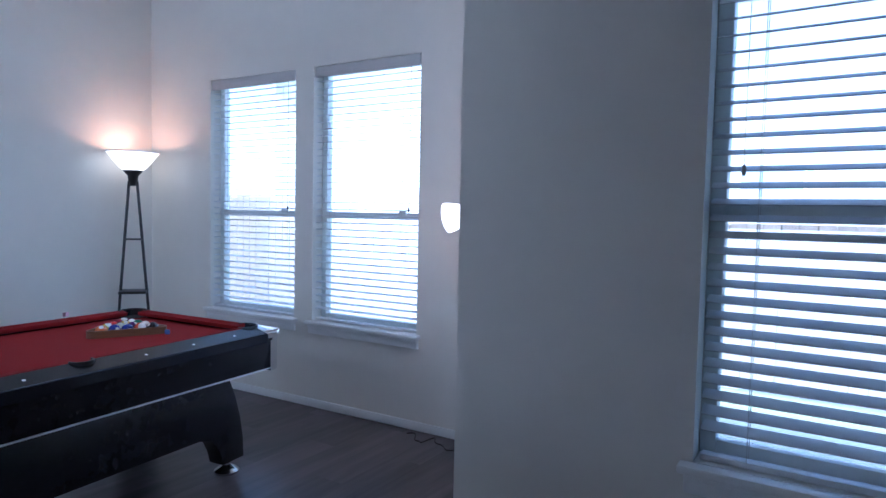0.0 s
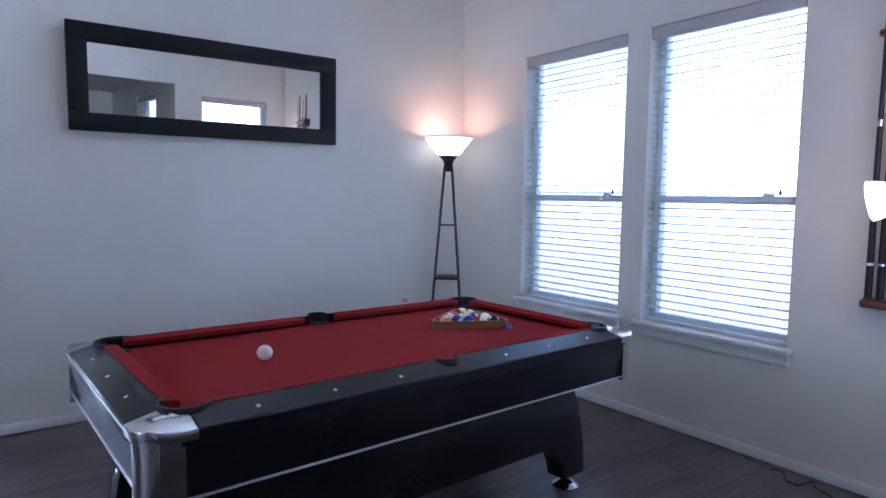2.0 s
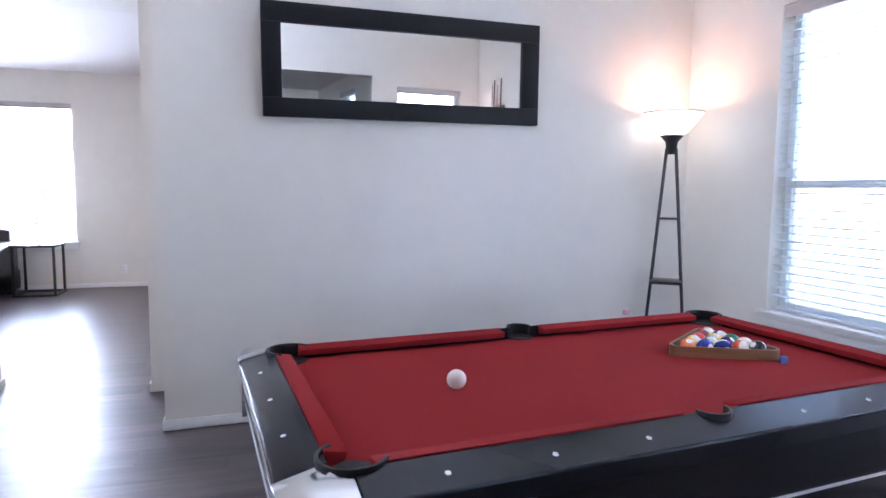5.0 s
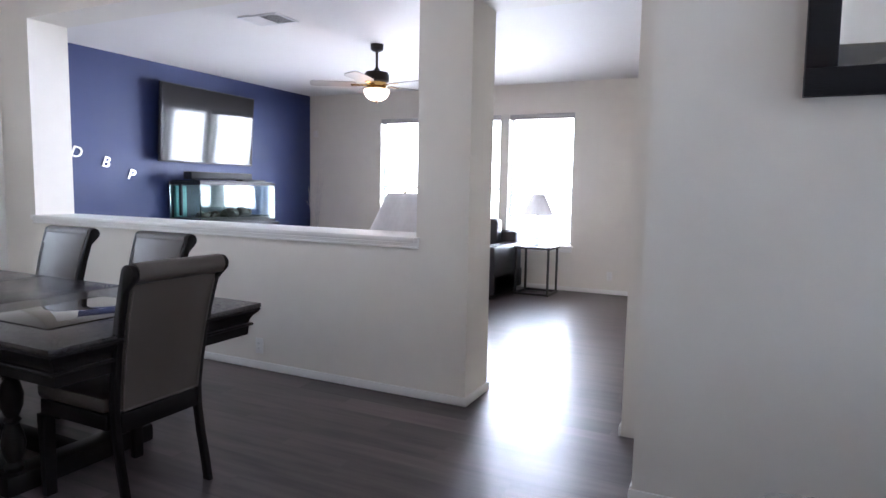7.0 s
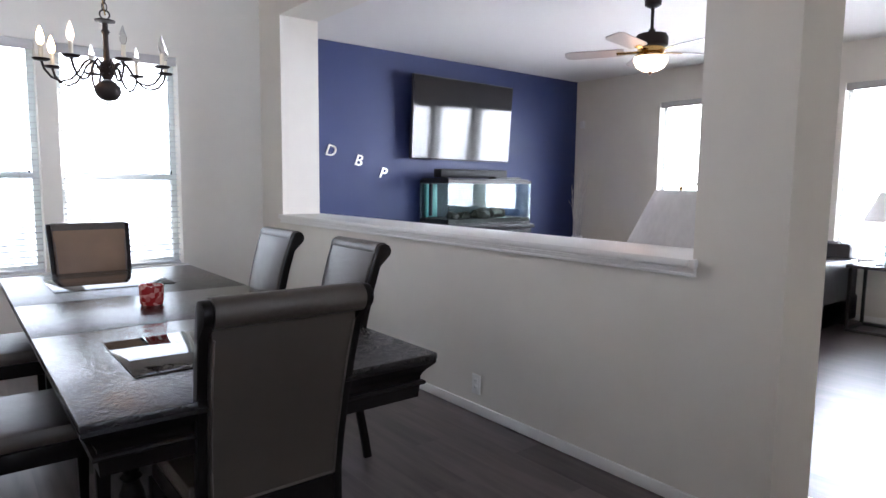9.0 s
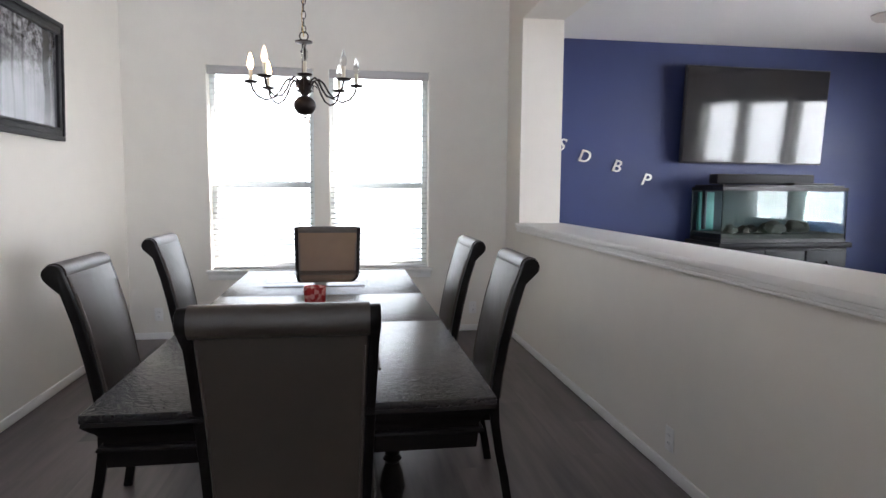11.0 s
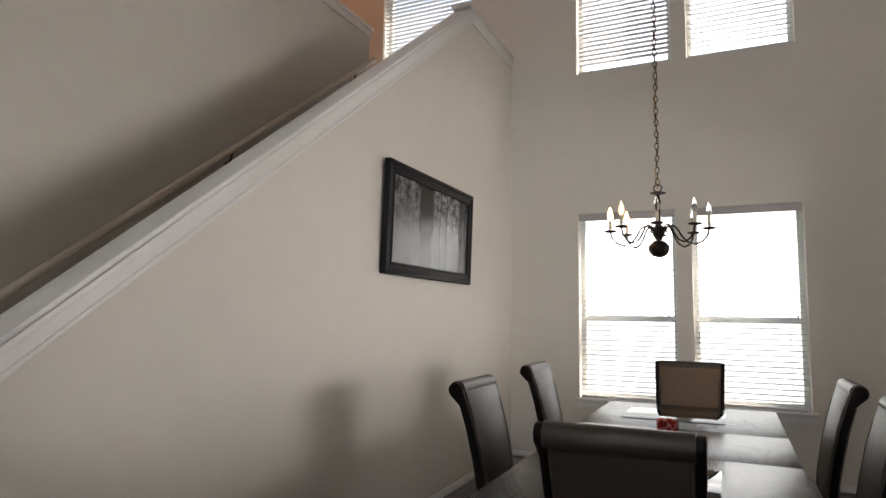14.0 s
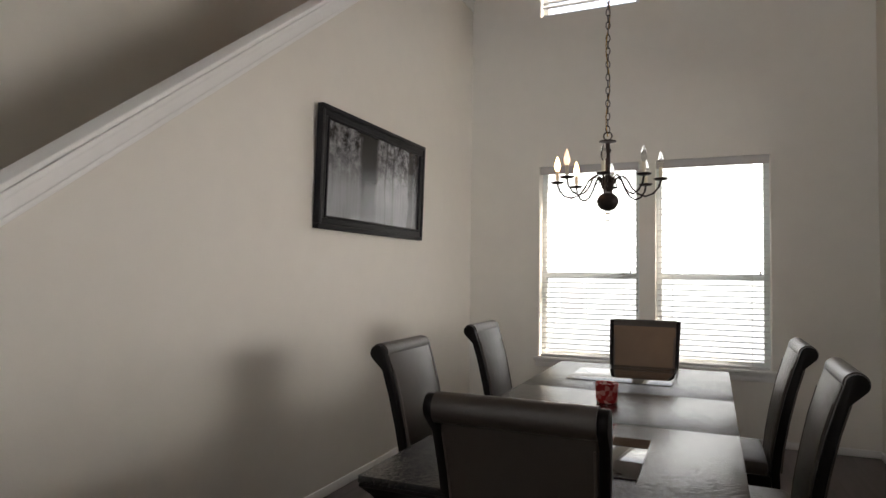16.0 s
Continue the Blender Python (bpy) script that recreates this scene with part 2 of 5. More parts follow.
# embossed crocodile grain for the dining table
M_CROC = mat("croc_embossed_top", (0.016, 0.014, 0.014), 0.21, vary=0.15, scale=18)
_n, _l = M_CROC.node_tree.nodes, M_CROC.node_tree.links
_v = _n.new("ShaderNodeTexVoronoi")
_v.feature = "DISTANCE_TO_EDGE"
_v.inputs["Scale"].default_value = 42
_tc = _n.new("ShaderNodeTexCoord")
_mp = _n.new("ShaderNodeMapping")
_mp.inputs["Scale"].default_value = (0.9, 1.6, 1)
_l.new(_tc.outputs["Object"], _mp.inputs[0])
_l.new(_mp.outputs[0], _v.inputs["Vector"])
_cl = _n.new("ShaderNodeMapRange")
_cl.inputs[2].default_value = 0.18
_l.new(_v.outputs["Distance"], _cl.inputs[0])
_bp = _n.new("ShaderNodeBump")
_bp.inputs["Strength"].default_value, _bp.inputs["Distance"].default_value = 0.22, 0.003
_l.new(_cl.outputs[0], _bp.inputs["Height"])
_l.new(_bp.outputs[0], _n["Principled BSDF"].inputs["Normal"])

# black-and-white woodland print: foliage above, dark trunks, mist low down
M_PRINT = bpy.data.materials.new("woodland_print")
M_PRINT.use_nodes = True
_n, _l = M_PRINT.node_tree.nodes, M_PRINT.node_tree.links
_n["Principled BSDF"].inputs["Roughness"].default_value = 0.22
_tc = _n.new("ShaderNodeTexCoord")
_sp = _n.new("ShaderNodeSeparateXYZ")
_l.new(_tc.outputs["Object"], _sp.inputs[0])


def _noise(scale, detail, stretch=(1, 1, 1), rough=0.55):
    mp = _n.new("ShaderNodeMapping")
    mp.inputs["Scale"].default_value = stretch
    _l.new(_tc.outputs["Object"], mp.inputs[0])
    t = _n.new("ShaderNodeTexNoise")
    t.inputs["Scale"].default_value, t.inputs["Detail"].default_value, t.inputs["Roughness"].default_value = scale, detail, rough
    _l.new(mp.outputs[0], t.inputs[0])
    return t.outputs[0]


def _span(value, lo, hi, a=0.0, b=1.0):
    r = _n.new("ShaderNodeMapRange")
    r.inputs[1].default_value, r.inputs[2].default_value, r.inputs[3].default_value, r.inputs[4].default_value = lo, hi, a, b
    _l.new(value, r.inputs[0])
    return r.outputs[0]


def _math(op, p, q):
    m = _n.new("ShaderNodeMath")
    m.operation = op
    for k, v in enumerate((p, q)):
        if isinstance(v, (int, float)):
            m.inputs[k].default_value = v
        else:
            _l.new(v, m.inputs[k])
    return m.outputs[0]


_across = _math("ADD", _span(_sp.outputs[1], 0.627, -0.627), _span(_noise(3.5, 3), 0.3, 0.7, -0.012, 0.012))
_trunks = _n.new("ShaderNodeValToRGB")
_trunks.color_ramp.elements[0].position, _trunks.color_ramp.elements[0].color = 0.0, (0.6, 0.6, 0.6, 1)
_trunks.color_ramp.elements[1].position, _trunks.color_ramp.elements[1].color = 1.0, (0.5, 0.5, 0.5, 1)
for p, v in ((0.30, 0.62), (0.335, 0.05), (0.47, 0.06), (0.50, 0.75), (0.57, 0.8), (0.585, 0.3), (0.60, 0.85), (0.66, 0.8), (0.67, 0.35), (0.69, 0.9), (0.855, 1.0), (0.87, 0.08), (0.92, 0.1), (0.935, 0.5), (0.955, 0.12)):
    e = _trunks.color_ramp.elements.new(p)
    e.color = (v, v, v, 1)
_l.new(_across, _trunks.inputs[0])
_leaf = _span(_noise(13, 9, (1, 1.0, 1.3), 0.72), 0.42, 0.66, 0.05, 1.35)
_bark = _span(_noise(6, 5, (1, 7, 0.5)), 0.3, 0.7, 0.75, 1.2)
_high = _span(_sp.outputs[2], -0.10, 0.20)
_mixl = _n.new("ShaderNodeMix")
_l.new(_high, _mixl.inputs[0])
_l.new(_bark, _mixl.inputs[2])
_l.new(_leaf, _mixl.inputs[3])
_tone = _math("MULTIPLY", _trunks.outputs[0], _mixl.outputs[0])
_mist = _span(_sp.outputs[2], 0.02, -0.26, 0.0, 0.62)
_mixm = _n.new("ShaderNodeMix")
_l.new(_mist, _mixm.inputs[0])
_l.new(_tone, _mixm.inputs[2])
_l.new(_span(_noise(4, 4), 0.3, 0.7, 0.42, 0.72), _mixm.inputs[3])
_cr = _n.new("ShaderNodeValToRGB")
_cr.color_ramp.elements[0].position, _cr.color_ramp.elements[0].color = 0.03, (0.010, 0.010, 0.011, 1)
_cr.color_ramp.elements[1].position, _cr.color_ramp.elements[1].color = 1.0, (0.36, 0.36, 0.38, 1)
_l.new(_mixm.outputs[0], _cr.inputs[0])
_l.new(_cr.outputs[0], _n["Principled BSDF"].inputs["Base Color"])


# ---- mesh helpers ----
def box(bm, x0, y0, z0, x1, y1, z1, bev=0.0):
    m = Matrix.Translation(((x0 + x1) / 2, (y0 + y1) / 2, (z0 + z1) / 2)) @ Matrix.Diagonal((abs(x1 - x0), abs(y1 - y0), abs(z1 - z0), 1))
    vs = bmesh.ops.create_cube(bm, size=1, matrix=m)["verts"]
    if bev:
        es = list({e for v in vs for e in v.link_edges})
        bmesh.ops.bevel(bm, geom=es, offset=bev, segments=2, affect="EDGES", profile=0.5)
    return bm


def boxed(*a, bev=0.0):
    return box(bmesh.new(), *a, bev=bev)


def cyl(bm, p, q, r, r2=None, n=16):
    p, q = Vector(p), Vector(q)
    d = q - p
    m = Matrix.Translation((p + q) / 2) @ d.to_track_quat("Z", "Y").to_matrix().to_4x4()
    bmesh.ops.create_cone(bm, cap_ends=True, segments=n, radius1=r, radius2=r if r2 is None else r2, depth=d.length, matrix=m)
    return bm


def lathe(bm, prof, at=(0, 0, 0), n=24, closed=True):
    """Turn a profile of (radius, height) round a vertical axis."""
    rings = []
    for r, z in prof:
        rings.append([bm.verts.new((at[0] + r * math.cos(2 * math.pi * i / n), at[1] + r * math.sin(2 * math.pi * i / n), at[2] + z)) for i in range(n)])
    for a, b in zip(rings, rings[1:]):
        for i in range(n):
            bm.faces.new((a[i], a[(i + 1) % n], b[(i + 1) % n], b[i]))
    if closed:
        bm.faces.new(rings[0][::-1])
        bm.faces.new(rings[-1])
    return bm


def tube(bm, pts, r, n=8):
    """A round bar along points; r is one radius or one for each point."""
    pts = [Vector(p) for p in pts]
    rings = []
    for i, p in enumerate(pts):
        d = (pts[min(i + 1, len(pts) - 1)] - pts[max(i - 1, 0)]).normalized()
        q = d.to_track_quat("Z", "Y")
        rr = r[i] if isinstance(r, (list, tuple)) else r
        rings.append([bm.verts.new(p + q @ Vector((rr * math.cos(2 * math.pi * k / n), rr * math.sin(2 * math.pi * k / n), 0))) for k in range(n)])
    for a, b in zip(rings, rings[1:]):
        # match ring starts to avoid twists
        s = min(range(n), key=lambda k: (a[0].co - b[k].co).length)
        for k in range(n):
            bm.faces.new((a[k], a[(k + 1) % n], b[(k + 1 + s) % n], b[(k + s) % n]))
    bm.faces.new(rings[0][::-1])
    bm.faces.new(rings[-1])
    return bm


def prism(bm, poly, axis, a, b, bev=0.0):
    """Extrude a polygon of (u, v) from a to b along an axis; u, v are the other two axes in order."""
    def put(u, v, w):
        return {"x": (w, u, v), "y": (u, w, v), "z": (u, v, w)}[axis]
    lo = [bm.verts.new(put(u, v, a)) for u, v in poly]
    hi = [bm.verts.new(put(u, v, b)) for u, v in poly]
    n = len(poly)
    fs = [bm.faces.new(lo), bm.faces.new(hi)]
    for i in range(n):
        fs.append(bm.faces.new((lo[i], lo[(i + 1) % n], hi[(i + 1) % n], hi[i])))
    bmesh.ops.recalc_face_normals(bm, faces=fs)
    if bev:
        es = list({e for f in fs[:2] for e in f.edges})
        bmesh.ops.bevel(bm, geom=es, offset=bev, segments=2, affect="EDGES", profile=0.5)
    return bm


def mesh_of(name, bm, material, smooth=True):
    bmesh.ops.recalc_face_normals(bm, faces=bm.faces)
    me = bpy.data.meshes.new(name)
    bm.to_mesh(me)
    bm.free()
    me.materials.append(material)
    if smooth:
        for p in me.polygons:
            p.use_smooth = True
        me.set_sharp_from_angle(angle=radians(35))
    return me


def part(name, bm, material, parent=None, label="", smooth=True):
    ob = new(name, mesh_of(name, bm, material, smooth))
    ob.parent = parent
    return tagged(ob, label)


def thing(name, label, category, m=None, group="", kind=""):
    ob = new(name)
    ob.empty_display_size = 0.1
    if m is not None:
        ob.matrix_world = m
    return tagged(ob, label, category, group, kind)


def solid(name, bm, material, label="", category="", group="", kind="", m=None, smooth=True):
    ob = new(name, mesh_of(name, bm, material, smooth))
    if m is not None:
        ob.matrix_world = m
    return tagged(ob, label, category, group, kind)


def shared(name, me, parent, m):
    ob = new(name, me)
    ob.parent = parent
    ob.matrix_basis = m
    return ob


# ---- plan ----
XM = -4.707      # wall with the mirror
XH = -5.41       # half wall, dining side
XH2 = -5.77      # half wall, living side
YP = 3.36        # pool-room window wall
YD = -5.835      # dining window wall
YB = -6.02       # blue wall
XF = -10.15      # far living wall
XS = -2.085      # stair wall, dining side
XE = -1.03       # east edge of the tall room
YN = 2.14        # wall with the near window
H1, HD, TALL = 2.76, 2.46, 5.5
W0, W1 = 0.60, 2.36


def wall(name, axis, face, back, a0, a1, z0, z1, holes=(), material=None, label=""):
    """A wall between two planes, along the other axis, with openings (a, b, low, high)."""
    bm = bmesh.new()
    aa = sorted({a0, a1, *[h[0] for h in holes], *[h[1] for h in holes]})
    zz = sorted({z0, z1, *[h[2] for h in holes], *[h[3] for h in holes]})
    for u, v in zip(aa, aa[1:]):
        for s, t in zip(zz, zz[1:]):
            cu, cz = (u + v) / 2, (s + t) / 2
            if any(h[0] < cu < h[1] and h[2] < cz < h[3] for h in holes):
                continue
            if axis == "y":
                box(bm, u, min(face, back), s, v, max(face, back), t)
            else:
                box(bm, min(face, back), u, s, max(face, back), v, t)
    bmesh.ops.remove_doubles(bm, verts=bm.verts, dist=0.0005)
    bm.verts.index_update()
    seen = {}
    for f in bm.faces:
        seen.setdefault(tuple(sorted(v.index for v in f.verts)), []).append(f)
    bmesh.ops.delete(bm, geom=[f for fs in seen.values() if len(fs) > 1 for f in fs], context="FACES_ONLY")
    return solid(name, bm, material or M_WALL, label or "light greige painted drywall wall", "wall", kind="structure", smooth=False)


POOLW = [(-3.967, -3.07), (-2.90, -2.02)]
PW0, PW1 = 0.615, 2.39
DINW = [(-3.66, -2.764), (-4.68, -3.79)]
LIVW = [(-2.63, -1.72), (-3.66, -2.75), (-4.69, -3.78)]
U0, U1 = 3.775, 5.19
wall_pool = wall("wall_pool", "y", YP, YP + 0.16, XM - 0.16, XE + 0.16, 0, TALL, [(a, b, PW0, PW1) for a, b in POOLW] + [(a, b, U0, U1) for a, b in POOLW])
wall_mirror = wall("wall_mirror", "x", XM, XM - 0.16, -0.03, YP, 0, TALL)
for ob in (wall_pool, wall_mirror):
    ob.matrix_world = PM
wall_return = wall("wall_return", "y", -0.03, 0.09, XH2, XM - 0.16, 0, TALL)
wall_doorway = wall("wall_doorway", "x", XH, XH2, -1.145, -0.03, 0, TALL, [(-1.145, -0.20, 0, HD)])
wall_half = wall("wall_half", "x", XH, XH2, YD, -1.145, 0, TALL, [(-5.385, -1.50, 1.0, 2.75)])
wall_dining = wall("wall_dining", "y", YD, YD - 0.2, XH2, 0.6, 0, TALL,
                   [(a, b, W0, W1) for a, b in DINW] + [(a, b, U0, U1) for a, b in DINW] + [(-1.62, -0.51, U0, U1)])
wall_blue = wall("wall_blue", "y", YB, YB - 0.2, XF - 0.16, XH2, 0, H1, material=M_BLUE, label="deep navy blue painted accent wall")
wall_far = wall("wall_far", "x", XF, XF - 0.16, YB, 2.0, 0, H1, [(a, b, W0, W1) for a, b in LIVW])
wall_living_north = wall("wall_living_north", "y", 2.0, 2.16, XF, XM - 0.16, 0, H1)
wall_near = wall("wall_near", "y", YN, YN + 0.16, XE, 2.2, 0, TALL, [(-0.222, 0.69, 0.68, 2.42)])
wall_nook = wall("wall_nook", "x", XE, XE + 0.16, YN + 0.16, YP + 0.14, 0, TALL, [(2.44, 3.27, W0, W1)])
wall_hall_east = wall("wall_hall_east", "x", 2.2, 2.36, -3.2, YN + 0.16, 0, 2.75)
wall_hall_south = wall("wall_hall_south", "y", -3.2, -3.36, XE + 0.05, 2.36, 0, 2.75)
wall("wall_header", "x", XE, XE + 0.14, -1.1, YN, HD, TALL)
wall("wall_bulkhead", "y", -1.1, -0.96, XS, XE, HD, TALL)
wall("wall_bulkhead_side", "x", XS, XS + 0.12, -0.96, 0.1, HD, TALL)
wall("wall_bulkhead_back", "y", 0.1, 0.22, XS, XE, HD, TALL)
wall_up_east = wall("wall_up_east", "x", 0.6, 0.76, YD - 0.2, -0.96, 2.75, TALL)
wall_up_north = wall("wall_up_north", "y", -1.1, -0.96, XE + 0.14, 0.76, 2.75, TALL)

solid("ceiling", boxed(-5.93, YD - 0.2, TALL, 0.9, YP + 0.45, TALL + 0.15), M_CEIL, "white textured high ceiling", "ceiling", kind="structure")
solid("ceiling_living", boxed(XF - 0.16, YB - 0.2, H1, XH2 - 0.002, 2.16, H1 + 0.15), M_CEIL, "white textured living-room ceiling", "ceiling", kind="structure")
solid("ceiling_hall", boxed(XE + 0.14, -3.36, 2.60, 2.36, YN, 2.748), M_CEIL, "white textured hall ceiling", "ceiling", kind="structure")
solid("ceiling_stair_foot", boxed(XS + 0.12, -0.96, HD, XE, 0.1, HD + 0.12), M_CEIL, "white soffit over the stair foot", "ceiling", kind="structure")

# stair: sloping wall, caps, treads, far wall, landing
SL = 0.757


def cap_z(y):
    return 1.267 + SL * (-0.989 - y)


YA = -4.70
bm = prism(bmesh.new(), [(-0.70, 0), (-0.70, cap_z(-0.70) - 0.03), (YA, cap_z(YA) - 0.03), (YD, cap_z(YA) - 0.03), (YD, 0)], "x", XS, XS + 0.12)
solid("wall_stair", bm, M_WALL, "light greige sloping stair wall", "wall", kind="structure")
bm = prism(bmesh.new(), [(-0.66, cap_z(-0.66) - 0.029), (-0.66, cap_z(-0.66)), (YA, cap_z(YA)), (YA, cap_z(YA) - 0.029)], "x", XS - 0.022, XS + 0.142, 0.006)
prism(bm, [(-0.70, cap_z(-0.70) - 0.145), (-0.70, cap_z(-0.70) - 0.03), (YA, cap_z(YA) - 0.03), (YA, cap_z(YA) - 0.145)], "x", XS - 0.016, XS - 0.0005, 0.004)
for d0, d1, w in ((0.145, 0.118, 0.024), (0.062, 0.031, 0.024)):
    prism(bm, [(-0.70, cap_z(-0.70) - d0), (-0.70, cap_z(-0.70) - d1), (YA, cap_z(YA) - d1), (YA, cap_z(YA) - d0)], "x", XS - w, XS - 0.0165, 0.004)
box(bm, XS - 0.03, YA - 0.05, cap_z(YA) - 0.03, XS + 0.15, YA + 0.10, cap_z(YA) + 0.012, 0.005)
box(bm, XS - 0.022, YD + 0.002, cap_z(YA) - 0.029, XS + 0.142, YA - 0.052, cap_z(YA), 0.005)
box(bm, XS - 0.011, YD + 0.002, cap_z(YA) - 0.145, XS - 0.0005, YA - 0.01, cap_z(YA) - 0.03)
solid("stair_cap_trim", bm, M_TRIM, "white painted wooden cap on the sloping stair wall", "trim", kind="structure")
XW = -1.10
wall("wall_stairwell", "x", XW, XW + 0.12, -4.60, -0.62, 0, 4.0)
bm = boxed(XW - 0.025, -4.63, 4.0, XW + 0.145, -1.10, 4.032, bev=0.006)
box(bm, XW - 0.012, -4.62, 3.93, XW - 0.0005, -1.10, 4.0)
solid("stairwell_cap_trim", bm, M_TRIM, "white painted cap on the upper guard wall", "trim", kind="structure")
stair = thing("stairs", "carpeted straight stair between two walls", "stairs", kind="structure")
for i in range(16):
    y = -0.78 - i * 0.2435
    part("tread", boxed(XS + 0.121, y - 0.2435, 0.0 if i < 2 else 0.187 * (i - 1), XW - 0.001, y, 0.187 * (i + 1), bev=0.01), M_STEP, stair)
solid("floor_landing", boxed(XS + 0.121, YD, 2.80, 0.6, -4.70, 2.99), M_STEP, "beige carpeted upper landing", "floor", kind="structure")
solid("floor_upper", boxed(XW + 0.121, -4.70, 2.80, 0.6, -1.1, 2.99), M_STEP, "beige carpeted upper floor", "floor", kind="structure")
rail = thing("handrail", "pale painted round handrail on stairwell wall", "handrail")
ry, rz = (-1.0, -4.60), lambda y: 1.040 + 0.7485 * (-1.03 - y)
part("rail", tube(bmesh.new(), [(XW - 0.06, ry[0], rz(ry[0])), (XW - 0.06, ry[1], rz(ry[1])), (XW - 0.0, ry[1] - 0.03, rz(ry[1]) + 0.02)], 0.023, 12), M_HANDRAIL, rail)
for y in (-1.5, -2.87, -4.3):
    part("bracket", tube(bmesh.new(), [(XW, y, rz(y) - 0.09), (XW - 0.045, y, rz(y) - 0.08), (XW - 0.06, y, rz(y) - 0.02)], 0.008, 8), M_BLACKMETAL, rail)

# half-wall cap with mouldings
bm = boxed(XH2 - 0.03, -5.383, 1.0005, XH + 0.035, -1.502, 1.035, bev=0.008)
box(bm, XH + 0.0005, -5.40, 0.990, XH + 0.028, -1.48, 1.0, 0.003)
box(bm, XH + 0.0005, -5.40, 0.977, XH + 0.018, -1.48, 0.990, 0.003)
box(bm, XH + 0.0005, -5.40, 0.964, XH + 0.024, -1.48, 0.977, 0.003)
box(bm, XH + 0.0005, -5.41, 1.0005, XH + 0.035, -5.384, 1.035, 0.006)
box(bm, XH + 0.0005, -1.501, 1.0005, XH + 0.035, -1.475, 1.035, 0.006)
solid("half_wall_cap", bm, M_TRIM, "white moulded wooden ledge on the half wall", "trim", kind="structure")

# baseboards
BB, BT = 0.060, 0.013


def base(x0, y0, x1, y1, m=None):
    bm = boxed(x0, y0, 0.003, x1, y1, BB, bev=0.003)
    solid("baseboard", bm, M_TRIM, "white painted baseboard", "baseboard", kind="structure", m=m)


base(XM, YP - BT, XE + 0.1, YP - 0.0005, PM)
base(XM + 0.0005, -0.03 - BT, XM + BT, YP - BT, PM)
base(XH2 - BT, -0.03 - BT, XM, -0.0305)
base(XH2 - BT, -0.2, XH + BT, -0.2 - BT)
base(XH + 0.0005, YD + BT, XH + BT, -1.145 + BT)
base(XH2 - BT, -1.145 + 0.0005, XH, -1.145 + BT)
base(XH2 - BT, YB + BT, XH2 - 0.0005, -1.13)
base(XH + BT, YD + 0.0005, XS - BT, YD + BT)
base(XS - BT, YD + BT, XS - 0.0005, -0.70)
base(XF + 0.0005, YB + BT, XF + BT, 2.0)
base(XF, YB + 0.0005, XH2, YB + BT)
base(XE, YN - BT, 2.2, YN - 0.0005)

# outdoors
solid("ground", boxed(-400, -400, -0.5, 400, 400, -0.2), M_GRASS, "green lawn ground", "ground", kind="structure")
solid("floor", boxed(XF - 0.1, YB - 0.1, -0.19, 2.3, YP + 0.2, -0.0105), M_SUB, "dark laminate floor base", "floor", kind="structure")


# ---- windows and blinds ----
_slats = {}
_count = [0]


